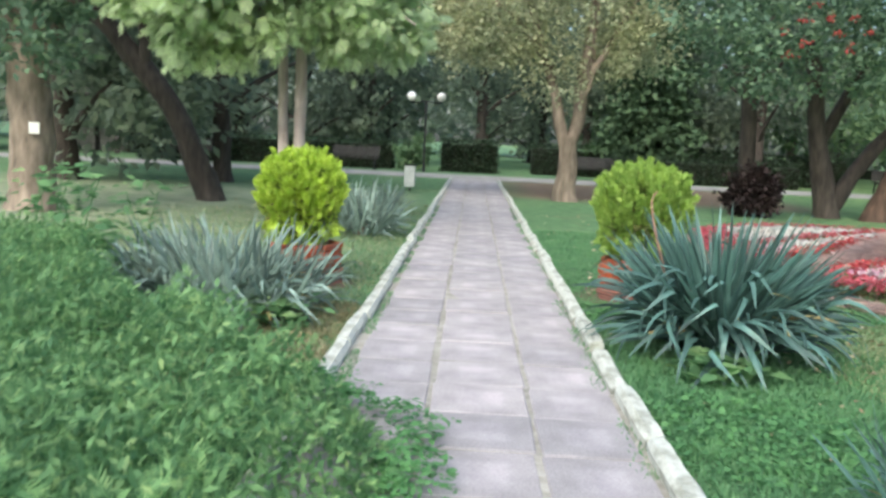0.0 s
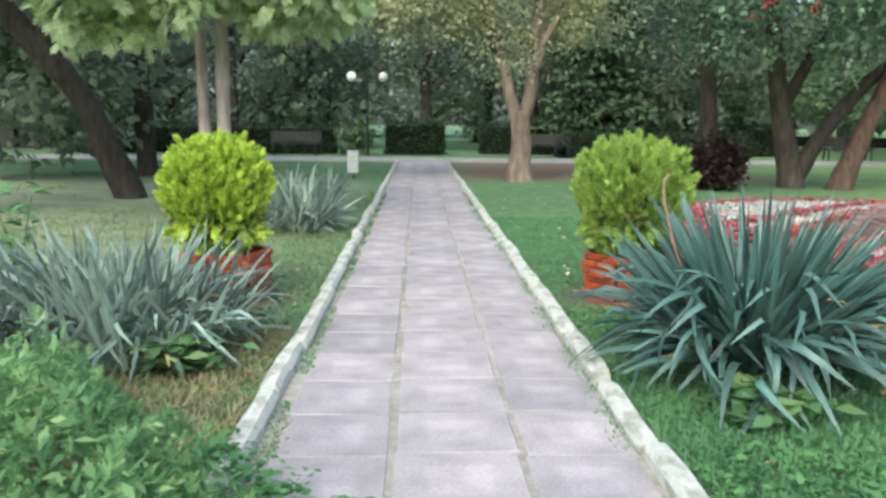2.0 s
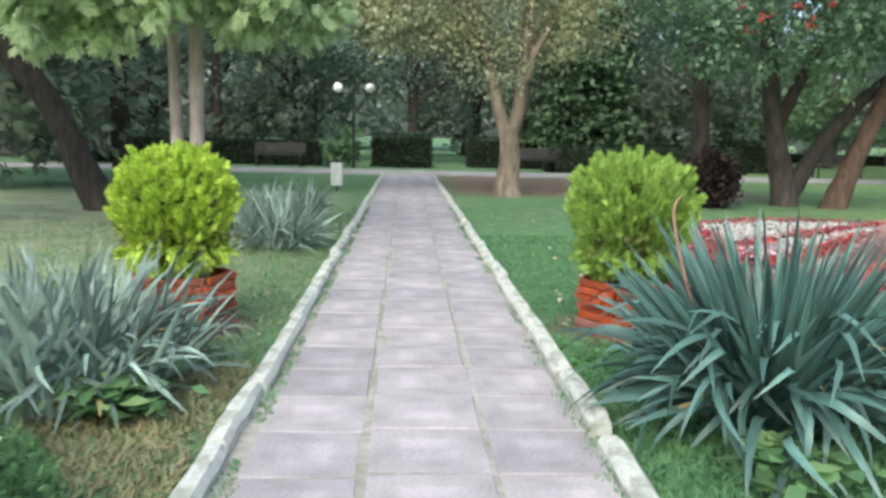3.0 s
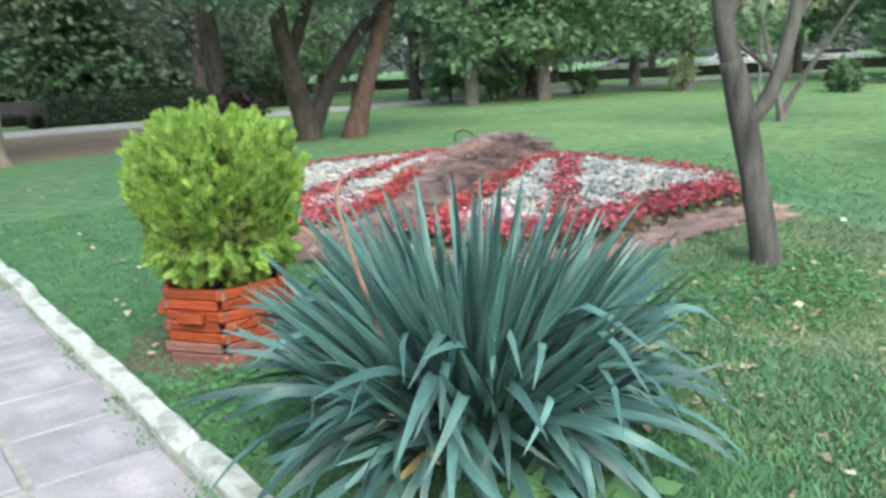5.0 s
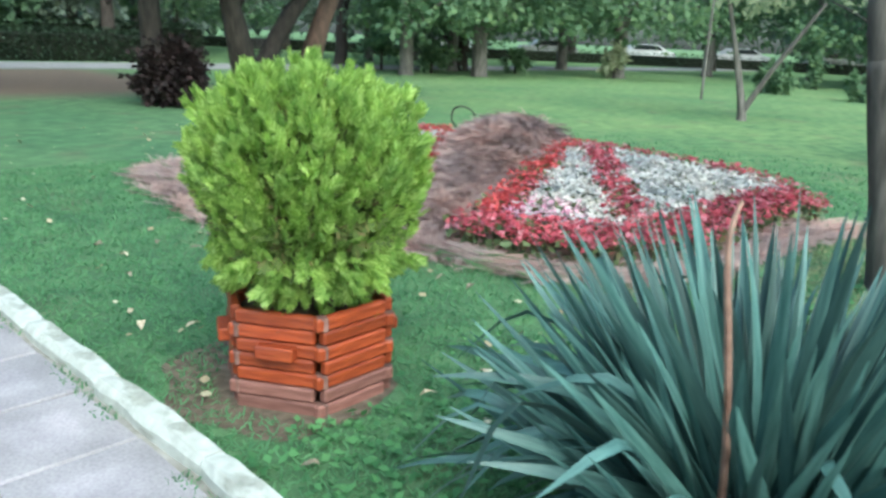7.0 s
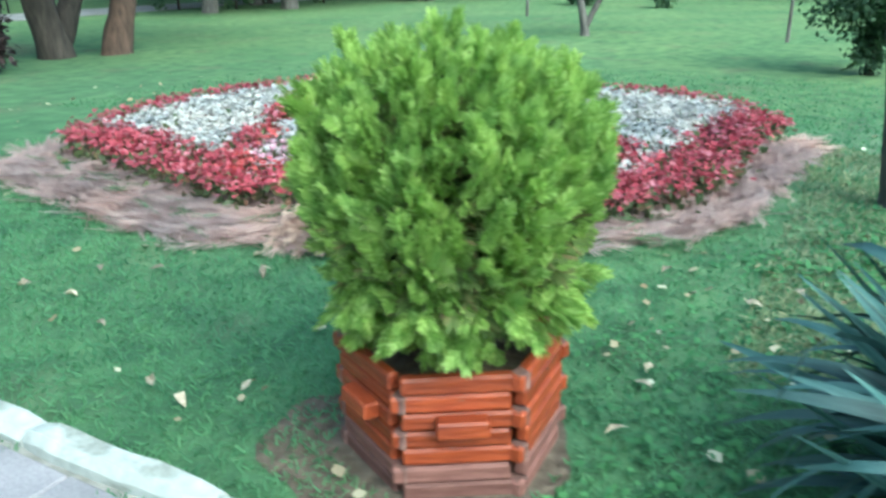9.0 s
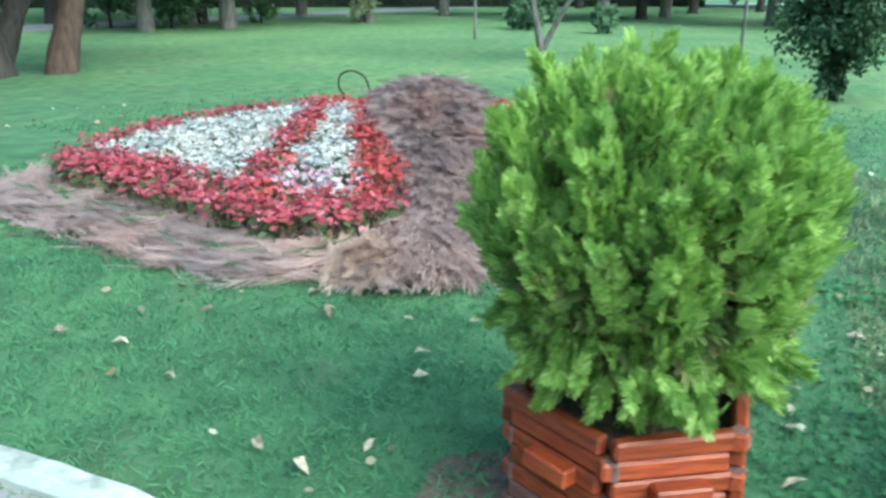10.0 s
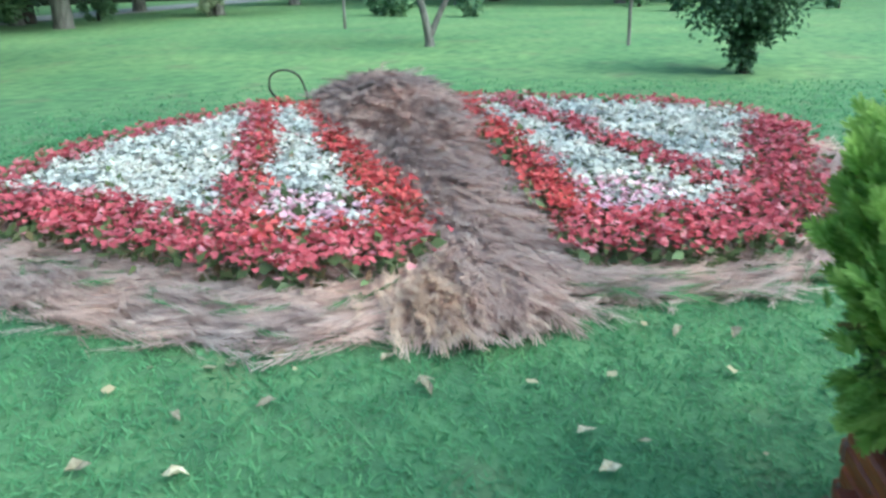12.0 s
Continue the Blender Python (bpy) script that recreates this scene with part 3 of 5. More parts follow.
cane = part("cane", tube([(1.34, 5.76, -0.05), (1.25, 5.73, 0.42), (1.15, 5.72, 0.74), (1.1, 5.73, 0.97), (1.13, 5.73, 1.05)], [0.01, 0.009, 0.0075, 0.006, 0.004], 7), M_cane, None)
tagged(cane, "dry reddish brown cane standing among yucca leaves", "plant stem")


# ---- the butterfly flowerbed ----
LEFT_WING = [(-1.45, 0.0), (-1.6, 0.3), (-1.62, 0.65), (-1.45, 0.95), (-1.2, 1.38), (-0.9, 1.8), (-0.72, 2.2), (-0.3, 2.32), (0.1, 2.12), (0.6, 1.66), (1.15, 1.1), (1.55, 0.7), (1.3, 0.43), (0.0, 0.24), (-0.7, 0.05)]
RIGHT_WING = [(-1.6, -0.57), (-1.72, -0.8), (-1.75, -1.25), (-1.65, -1.65), (-1.35, -2.0), (-0.7, -2.35), (-0.25, -2.6), (0.05, -2.82), (0.38, -2.57), (0.7, -2.15), (1.0, -1.47), (1.3, -0.88), (1.25, -0.62), (0.0, -0.62), (-1.0, -0.63)]


def inside(poly, a, b):
    hit = np.zeros(len(a), bool)
    for (x0, y0), (x1, y1) in zip(poly, poly[1:] + poly[:1]):
        cross = ((y0 > b) != (y1 > b)) & (a < (x1 - x0) * (b - y0) / ((y1 - y0) or 1e-9) + x0)
        hit ^= cross
    return hit


def edge_gap(poly, a, b):
    best = np.full(len(a), 9.0)
    for (x0, y0), (x1, y1) in zip(poly, poly[1:] + poly[:1]):
        dx, dy = x1 - x0, y1 - y0
        u = np.clip(((a - x0) * dx + (b - y0) * dy) / (dx * dx + dy * dy), 0, 1)
        best = np.minimum(best, np.hypot(a - x0 - u * dx, b - y0 - u * dy))
    return best


def line_gap(p, q, a, b):
    dx, dy = q[0] - p[0], q[1] - p[1]
    u = np.clip(((a - p[0]) * dx + (b - p[1]) * dy) / (dx * dx + dy * dy), 0, 1)
    return np.hypot(a - p[0] - u * dx, b - p[1] - u * dy)


def bed_mound():
    aa, bb = np.meshgrid(np.linspace(-2.9, 2.6, 95), np.linspace(-3.9, 3.6, 120))
    h = bed_height(aa, bb)
    rough = np.array([noise.noise(Vector((a * 3, b * 3, 1))) for a, b in zip(aa.ravel(), bb.ravel())]).reshape(aa.shape)
    h = h + 0.02 * rough * (h > 0.02)
    x, y = bed_point(aa, bb)
    i = np.arange(aa.size).reshape(aa.shape)
    f = np.stack([i[:-1, :-1], i[:-1, 1:], i[1:, 1:], i[1:, :-1]], -1).reshape(-1, 4)
    f = f[h.ravel()[f].max(1) > 0.0]
    fa, fb = aa.ravel()[f].mean(1), bb.ravel()[f].mean(1)
    near = np.minimum(np.where(inside(LEFT_WING, fa, fb), 0, edge_gap(LEFT_WING, fa, fb)), np.where(inside(RIGHT_WING, fa, fb), 0, edge_gap(RIGHT_WING, fa, fb)))
    wobble = np.array([noise.noise(Vector((a * 2.5, b * 2.5, 4))) for a, b in zip(fa, fb)])
    bare = near + 0.12 * wobble < np.where(fa < 0, np.where(fb > 0.6, 0.4, 0.2), 0.08)
    return tagged(new("flowerbed", mesh_from("flowerbed", np.stack([x, y, h], -1).reshape(-1, 3), f[:, ::-1], [M_ground, M_litter], smooth=True, index=bare)),
                  "raised butterfly-shaped soil bed in the lawn", "flowerbed", kind="structure")


bed_mound()


def begonias(name, a, b, petal, label, blossoms=9, tall=0.17):
    """Low plants: a cushion of small round leaves with blossoms above."""
    n = len(a)
    x, y = bed_point(a, b)
    z = bed_height(a, b)
    base = np.stack([x, y, z], -1)
    k = 10
    p = base.repeat(k, 0) + np.stack([rng.normal(0, 0.05, n * k), rng.normal(0, 0.05, n * k), rng.uniform(0.02, tall * 0.85, n * k)], -1)
    v1, f1 = scatter(*LEAF, p, frames(ball_dirs(n * k) + np.array([0, 0, 0.3]), rng.uniform(0, 6, n * k)), rng.uniform(0.05, 0.085, n * k))
    k2 = blossoms
    p = base.repeat(k2, 0) + np.stack([rng.normal(0, 0.052, n * k2), rng.normal(0, 0.052, n * k2), rng.uniform(tall * 0.72, tall * 1.12, n * k2)], -1)
    v2, f2 = scatter(*PETALS, p, frames(ball_dirs(n * k2) * np.array([1, 1, 0.35]), rng.uniform(-0.6, 0.6, n * k2)), rng.uniform(0.025, 0.048, n * k2))
    f = np.concatenate([f1, f2 + len(v1)])
    idx = np.concatenate([np.zeros(len(f1)), np.ones(len(f2))])
    ob = new(name, mesh_from(name, np.concatenate([v1, v2]), f, [M_begleaf, petal], index=idx))
    return tagged(ob, label, "flowers", kind="stuff")


def plant_wing(poly, rib, side):
    lo, hi = np.min(poly, 0), np.max(poly, 0)
    g = 0.095
    aa, bb = np.meshgrid(np.arange(lo[0], hi[0], g), np.arange(lo[1], hi[1], g))
    a, b = aa.ravel() + rng.uniform(-0.04, 0.04, aa.size), bb.ravel() + rng.uniform(-0.04, 0.04, aa.size)
    keep = inside(poly, a, b)
    a, b = a[keep], b[keep]
    gap = edge_gap(poly, a, b)
    outer = np.full(len(a), 9.0)
    for p0, p1 in zip(poly[:6], poly[1:7]):
        outer = np.minimum(outer, line_gap(p0, p1, a, b))
    red = (gap < np.where(a > 0.2, 0.13, 0.2)) | (outer < 0.4) | (line_gap(*rib, a, b) < 0.11)
    pink = ~red & (a < -0.75) & (np.abs(b) < 0.85 if side == "left" else np.abs(b) < 1.3) & (rng.random(len(a)) < 0.7)
    inner = red & (np.abs(b) < 0.8) & (a > -1.3)
    begonias("red_begonias", a[red & ~inner], b[red & ~inner], M_red, "red begonias edging the butterfly's %s wing" % ("broad" if side == "left" else "long"), 20, 0.18)
    begonias("scarlet_begonias", a[inner], b[inner], M_orange, "scarlet begonias along the dry branch mound", 20, 0.18)
    begonias("white_begonias", a[~red & ~pink], b[~red & ~pink], M_white, "dense white begonias filling the butterfly's wing", 34, 0.16)
    begonias("pink_begonias", a[pink], b[pink], M_pink, "pale pink begonias mixed into the white wing", 15, 0.16)


plant_wing(LEFT_WING, ((-1.1, 0.88), (1.2, 0.8)), "left")
plant_wing(RIGHT_WING, ((1.0, -0.95), (-0.97, -1.6)), "right")

FROND = spray_template(6, 0.1, 0.018)


def fronds(name, a, b, lift, heading, size, material, label, flat=0.15):
    n = len(a)
    x, y = bed_point(a, b)
    z = bed_height(a, b) + lift
    d = np.stack([np.cos(heading) * 0.924 - np.sin(heading) * 0.383, np.cos(heading) * 0.383 + np.sin(heading) * 0.924, rng.normal(0, flat, n)], -1)
    v, f = scatter(*FROND, np.stack([x, y, z], -1), frames(d, rng.normal(0, 0.5, n)), size)
    return tagged(new(name, mesh_from(name, v, f, material)), label, "dry branches", kind="stuff")


def body_mid(a):
    return -0.27 + 0.07 * (a + 1.2) + 0.3 * np.clip(-1.2 - a, 0, 1)


def body_lift(a, b):
    """The butterfly's body: a heap of dead branches, high at the head."""
    w = 0.33 + 0.13 * np.clip(a + 1.2, 0, 1.8)
    mid = body_mid(a)
    prof = np.clip(1 - ((b - mid) / w) ** 2, 0, 1)
    head = 0.09 + 0.24 * smooth_step((a + 0.2) / 1.3)
    return prof * head * smooth_step((a + 2.2) / 0.6) * smooth_step((2.1 - a) / 0.45)


def body_mound():
    aa, bb = np.meshgrid(np.linspace(-2.3, 2.1, 78), np.linspace(-0.95, 0.85, 40))
    lift = body_lift(aa, bb)
    h = bed_height(aa, bb) + lift * 0.9
    h += 0.05 * np.array([noise.noise(Vector((a * 4, b * 4, 7))) for a, b in zip(aa.ravel(), bb.ravel())]).reshape(aa.shape) * (lift > 0.03)
    x, y = bed_point(aa, bb)
    i = np.arange(aa.size).reshape(aa.shape)
    f = np.stack([i[:-1, :-1], i[:-1, 1:], i[1:, 1:], i[1:, :-1]], -1).reshape(-1, 4)
    f = f[lift.ravel()[f].min(1) > 0.004]
    return tagged(new("brush_mound", mesh_from("brush_mound", np.stack([x, y, h], -1).reshape(-1, 3), f[:, ::-1], M_dryheap, smooth=True)),
                  "heap of dry brown conifer branches forming the butterfly's body", "brush mound")


M_dryheap = object_mat("dead_needle_heap", (0.44, 0.315, 0.295), (0.62, 0.465, 0.435), 0.95, 22, stretch=(0.5, 2, 1), relief=0.8)
body_mound()
n = 8000
a = rng.uniform(-1.95, 1.95, n)
b = body_mid(a) + rng.normal(0, 1, n) * (0.135 + 0.065 * np.clip(a + 1.2, 0, 1.8))
fronds("dry_fronds", a, b, body_lift(a, b) * 0.97 + 0.01 + rng.random(n) * 0.02, math.pi + rng.normal(0, 0.22, n) + (b + 0.1) * -0.8, rng.uniform(0.16, 0.36, n), M_dryfrond, "dry brown conifer fronds laid along the mound", 0.1)
n = 900
a, b = rng.uniform(1.1, 1.85, n), rng.normal(-0.06, 0.22, n)
fronds("dark_fronds", a, b, body_lift(a, b) * 0.96 + rng.random(n) * 0.04, math.pi + rng.normal(0, 0.3, n) + (b + 0.06) * -2.2, rng.uniform(0.16, 0.3, n), M_darkfrond, "dark purplish brown fronds heaped on the mound's head", 0.1)
n = 320
a, b = rng.normal(-1.78, 0.12, n), rng.normal(0.08, 0.1, n)
fronds("straw_fronds", a, b, 0.04 + rng.random(n) * 0.07, math.pi + rng.normal(0, 0.25, n), rng.uniform(0.16, 0.28, n), M_strawfrond, "straw-coloured dry fronds at the mound's foot", 0.25)


def skirt(poly, count, out, reach=0.3):
    """Dead branches strewn along the wing's front and outer edge."""
    aa, bb, hh = [], [], []
    pts = [Vector(p) for p in poly]
    seg = [(p, q) for p, q in zip(pts, pts[1:])]
    tot = sum((q - p).length for p, q in seg)
    for p, q in seg:
        k = int(count * (q - p).length / tot)
        d = (q - p).normalized()
        nrm = Vector((d.y, -d.x)) * out
        u, w = rng.random(k), rng.random(k) ** 0.8 * reach * (0.6 + 0.8 * rng.random(k))
        aa.append(p.x + (q.x - p.x) * u + nrm.x * w)
        bb.append(p.y + (q.y - p.y) * u + nrm.y * w)
        hh.append(math.atan2(d.y, d.x) + rng.normal(0, 0.35, k) + math.pi * (rng.random(k) < 0.5))
    return np.concatenate(aa), np.concatenate(bb), np.concatenate(hh)


a, b, h = skirt(LEFT_WING[:2], 420, -1, 0.14)
fronds("dry_fronds", a, b, 0.012 + rng.random(len(a)) * 0.03, h, rng.uniform(0.14, 0.3, len(a)), M_dryfrond, "dry brown fronds strewn before the flowers", 0.06)
a, b, h = skirt(LEFT_WING[1:8], 3600, -1, 0.38)
fronds("dry_fronds", a, b, 0.015 + rng.random(len(a)) * 0.04, h, rng.uniform(0.14, 0.34, len(a)), M_dryfrond, "dry brown fronds strewn before the flowers", 0.08)
a, b, h = skirt(RIGHT_WING[:8], 2300, 1, 0.2)
fronds("dry_fronds", a, b, 0.015 + rng.random(len(a)) * 0.04, h, rng.uniform(0.14, 0.32, len(a)), M_dryfrond, "dry brown fronds strewn before the flowers", 0.08)
a, b, h = skirt(LEFT_WING[1:7], 90, -1, 0.3)
fronds("green_fronds", a, b, 0.04 + rng.random(len(a)) * 0.03, h, rng.uniform(0.14, 0.26, len(a)), M_clover, "still green conifer fronds among the dry ones", 0.1)
a, b, h = skirt(RIGHT_WING[:4], 80, 1, 0.3)
fronds("green_fronds", a, b, 0.04 + rng.random(len(a)) * 0.03, h, rng.uniform(0.14, 0.26, len(a)), M_clover, "still green conifer fronds among the dry ones", 0.1)
x, y = bed_point(1.8, 0.44)
pts = [(x, y, 0.15), (x - 0.02, y + 0.06, 0.5), (x - 0.08, y + 0.16, 0.6), (x - 0.12, y + 0.28, 0.57), (x - 0.13, y + 0.3, 0.46), (x - 0.1, y + 0.26, 0.38)]
tagged(part("feeler", tube(pts, [0.009] * 6, 6), M_wire, None), "dark curled wire feeler of the butterfly bed", "wire")


# ---- trees ----
def crown_mesh(name, blobs, count, size, material, template=LEAF, droop=0.0, seed=0, shell=0.5):
    """Leaves in clumps within several ellipsoids, with gaps between the clumps."""
    r = np.random.default_rng(seed)
    vol = np.array([b[3] * b[4] * b[5] for b in blobs]) ** 0.7
    ps, ds = [], []
    for blob, share in zip(blobs, vol / vol.sum()):
        k = max(int(count * share), 30)
        clumps = max(k // 45, 4)
        c = unit(r.normal(size=(clumps, 3))) * (1 - shell * r.random((clumps, 1)))
        rad = np.array(blob[3:6])
        pick = r.integers(0, clumps, k)
        spread = r.normal(size=(k, 3)) * 0.17
        p = (c[pick] + spread) * rad
        ps.append(p + np.array(blob[:3]))
        ds.append(unit(c[pick]) + r.normal(size=(k, 3)) * 0.8 - np.array([0, 0, droop]))
    p, d = np.concatenate(ps), np.concatenate(ds)
    v, f = scatter(*template, p, frames(d, r.uniform(-1, 1, len(p))), r.uniform(size * 0.65, size * 1.3, len(p)))
    return mesh_from(name, v, f, material)


def tree(at, label, trunk, limbs, bark, crowns, leaf, count, size, category="tree", group="", template=LEAF, droop=0.0, seed=0, shell=0.5, rough=0.28):
    root = thing("tree", at, label, category, group)
    part("trunk", tube(*trunk, sides=14, rough=rough, seed=seed), bark, root, smooth=True)
    for pts, rad in limbs:
        part("limb", tube(pts, rad, sides=9, rough=rough, seed=seed + 3), bark, root, smooth=True)
    if crowns:
        child("crown", crown_mesh("crown", crowns, count, size, leaf, template, droop, seed, shell), root)
    return root


FANLEAF = spray_template(5, 0.42, 0.12)

tree(spot(2.13, 19.3) @ Matrix.Scale(1.19, 4), "forked tree with tan bark and yellowing leaves beside the path",
     ([(0.02, 0, -0.15), (0.0, 0, 0.15), (0.03, 0, 0.6), (0.02, 0, 1.0), (0.03, 0, 1.3)], [0.32, 0.23, 0.185, 0.18, 0.17]),
     [([(0.0, 0, 1.0), (-0.17, 0, 1.5), (-0.33, 0, 2.2), (-0.7, 0, 3.2), (-1.2, 0, 5.0)], [0.13, 0.12, 0.1, 0.08, 0.04]),
      ([(0.03, 0, 1.1), (0.19, 0, 1.6), (0.2, 0, 2.4), (0.35, 0, 3.4), (0.5, 0.2, 5.6)], [0.15, 0.14, 0.12, 0.1, 0.05]),
      ([(0.1, 0, 1.9), (0.35, -0.05, 2.3), (0.4, 0, 3.0)], [0.07, 0.055, 0.03]),
      ([(0.2, 0, 2.2), (0.75, -0.1, 3.2), (1.4, 0, 4.4)], [0.08, 0.06, 0.03]),
      ([(-0.4, 0, 2.6), (-1.3, -0.2, 3.6), (-2.4, 0, 4.2)], [0.08, 0.06, 0.03])], M_barktan,
     [(-0.3, 0, 2.6, 0.9, 0.6, 0.7), (0.9, 0, 3.1, 0.7, 0.8, 0.9), (-1.5, 0, 3.7, 1.5, 1.2, 1.0), (0, 0, 4.4, 2.0, 1.5, 1.3), (-2.6, 0.3, 4.2, 1.2, 1.0, 0.9), (0.3, 0.3, 6.2, 2.6, 2.0, 1.6), (-3.0, 0.2, 3.6, 1.4, 1.0, 0.9), (-1.7, 0, 3.0, 1.0, 0.8, 0.6), (1.3, 0, 3.3, 0.8, 0.8, 0.8), (-2.3, 0, 3.1, 1.1, 0.9, 0.6), (-3.3, -0.2, 3.3, 1.0, 0.8, 0.7), (-3.9, 0, 4.1, 1.0, 0.9, 0.8)],
     M_yellowleaf, 40000, 0.095, droop=0.3, seed=21, shell=0.65, rough=0.3)

tree(spot(-4.95, 14.9) @ Matrix.Scale(1.18, 4), "dark tree leaning strongly over the lawn",
     ([(0.1, 0, -0.2), (0.0, 0, 0.1), (-0.45, 0, 1.2), (-0.98, 0, 1.95), (-2.05, 0, 3.1), (-3.4, 0, 4.2)], [0.3, 0.21, 0.165, 0.16, 0.14, 0.1]),
     [([(-1.0, 0, 1.95), (-0.95, -0.1, 3.0), (-1.1, -0.1, 4.6)], [0.11, 0.09, 0.06])], M_barkdark,
     [(-2.8, 0, 5.4, 2.2, 1.8, 1.2), (-1.0, 0, 5.6, 1.8, 1.6, 1.0)], M_midleaf, 5000, 0.16, seed=22)

tree(spot(-6.62, 12.0), "thick old tree with peeling pale bark and a paper tag",
     ([(0, 0, -0.2), (0, 0, 0.3), (0.04, 0, 1.3), (-0.05, 0, 2.8), (-0.1, 0, 4.5)], [0.42, 0.33, 0.3, 0.28, 0.24]), 
     [([(0.05, 0, 1.9), (0.7, -0.1, 3.0), (1.3, 0, 4.2)], [0.1, 0.08, 0.04])], M_barktan,
     [(0.0, -0.6, 2.5, 1.2, 0.6, 0.7), (0.0, 0, 5.0, 2.6, 2.2, 1.3), (-0.9, -0.3, 3.0, 0.9, 0.8, 0.7), (0.6, -0.4, 3.2, 0.9, 0.6, 0.6)], M_rowanleaf, 9000, 0.14, seed=23)
tagged(part("paper_tag", box(-6.43, -6.28, 11.655, 11.67, 1.13, 1.29), M_paper, None), "small white paper tag pinned to a trunk", "sign")

tree(spot(-2.62, 12.05), "twin-trunked tree with pale pink bark and drooping light green foliage",
     ([(0.05, 0, -0.2), (0.03, 0, 0.4), (0.0, 0, 1.8), (0.06, 0, 4.8)], [0.12, 0.095, 0.085, 0.07]),
     [([(-0.25, 0.1, -0.2), (-0.25, 0.1, 0.6), (-0.28, 0.1, 2.0), (-0.32, 0.1, 4.8)], [0.1, 0.08, 0.07, 0.06]),
      ([(0, 0, 2.6), (-0.7, -0.8, 3.1), (-1.3, -1.3, 2.9)], [0.05, 0.04, 0.015]),
      ([(0, 0, 2.6), (0.9, -0.6, 3.2), (1.7, -0.8, 2.8)], [0.05, 0.04, 0.015])], M_barkpale,
     [(-1.2, -1.2, 3.2, 0.8, 0.9, 0.7), (-0.3, -1.0, 3.1, 1.0, 0.8, 0.65), (0.85, -0.5, 3.1, 1.0, 0.9, 0.75), (-0.3, -0.8, 4.3, 1.7, 1.6, 1.0), (-1.3, -1.2, 2.6, 0.4, 0.5, 0.5), (1.4, -0.6, 2.75, 0.5, 0.5, 0.45), (-0.7, -1.2, 2.55, 0.45, 0.4, 0.4), (-1.9, -1.2, 3.1, 0.5, 0.5, 0.45)],
     M_lightleaf, 12000, 0.19, template=FANLEAF, droop=0.75, seed=24, shell=0.6)

tree(spot(7.65, 18.1) @ Matrix.Scale(1.15, 4), "rowan with several dark trunks and blue-green leaves",
     ([(0.1, 0, -0.2), (0.05, 0, 0.4), (-0.2, 0, 1.4), (-0.5, 0, 3.4)], [0.28, 0.21, 0.17, 0.12]),
     [([(0.15, 0, 0.1), (0.5, 0, 0.8), (1.3, -0.1, 1.9), (2.2, -0.2, 2.6)], [0.17, 0.15, 0.12, 0.08]),
      ([(-1.4, 0.2, -0.2), (-1.42, 0.2, 0.8), (-1.48, 0.2, 2.2), (-1.6, 0.2, 3.6)], [0.22, 0.16, 0.14, 0.1]),
      ([(-0.2, 0, 1.3), (0.3, 0, 2.4), (0.8, 0, 3.6)], [0.12, 0.1, 0.05])], M_barkdark,
     [(-1.7, -1.6, 2.7, 1.5, 1.1, 0.75), (0.4, -1.4, 3.0, 1.6, 1.2, 0.9), (2.2, -1.0, 3.2, 1.5, 1.3, 0.9), (-2.6, -1.8, 3.6, 1.2, 1.0, 0.9), (0, -1.0, 4.4, 3.0, 2.0, 1.3), (-0.5, -0.5, 5.8, 2.8, 2.0, 1.2)],
     M_rowanleaf, 17000, 0.125, droop=0.2, seed=25, shell=0.65)
tree(spot(8.6, 17.7) @ Matrix.Scale(1.15, 4), "leaning rowan with reddish brown bark",
     ([(0, 0, -0.2), (0.02, 0, 0.1), (0.35, 0, 1.0), (0.85, 0, 2.2), (1.3, 0, 3.4)], [0.3, 0.2, 0.16, 0.14, 0.1]),
     [], M_barkred, [(1.5, 0, 3.6, 1.6, 1.3, 1.0), (2.4, 0, 4.4, 1.8, 1.4, 1.1), (2.0, 0.2, 2.9, 0.9, 0.9, 0.5)], M_rowanleaf, 8000, 0.125, droop=0.2, seed=26, shell=0.6)


def berry_mesh():
    bm = bmesh.new()
    bmesh.ops.create_icosphere(bm, subdivisions=1, radius=0.024)
    me = bpy.data.meshes.new("berry")
    bm.to_mesh(me)
    bm.free()
    me.polygons.foreach_set("use_smooth", np.ones(len(me.polygons), bool))
    me.materials.append(M_berry)
    return me


BERRY = berry_mesh()


def berry_cluster(x, y, z, seed):
    r = np.random.default_rng(seed)
    root = thing("berry_cluster", spot(x, y, z), "cluster of red rowan berries hanging among leaves", "berries", "rowan berries")
    part("stalk", tube([(0, 0, 0.16), (0.01, 0, 0.06), (0, 0, -0.02)], [0.006, 0.005, 0.004], 5), M_cane, root)
    for _ in range(12):
        o = r.normal(size=3) * np.array([0.06, 0.05, 0.04])
        child("berry", BERRY, root, at=pose(*o))
    return root


for i, (x, y, z) in enumerate([(6.12, 15.75, 4.1), (5.94, 15.75, 3.8), (5.6, 15.75, 3.58), (5.7, 15.75, 3.17), (5.94, 15.75, 3.39), (6.59, 15.75, 3.62), (6.41, 15.75, 3.86), (6.84, 15.75, 3.92), (7.13, 15.75, 3.64), (6.82, 15.75, 3.33), (9.18, 15.75, 3.41), (8.34, 15.75, 3.98)]):
    berry_cluster(x, y, z, i)

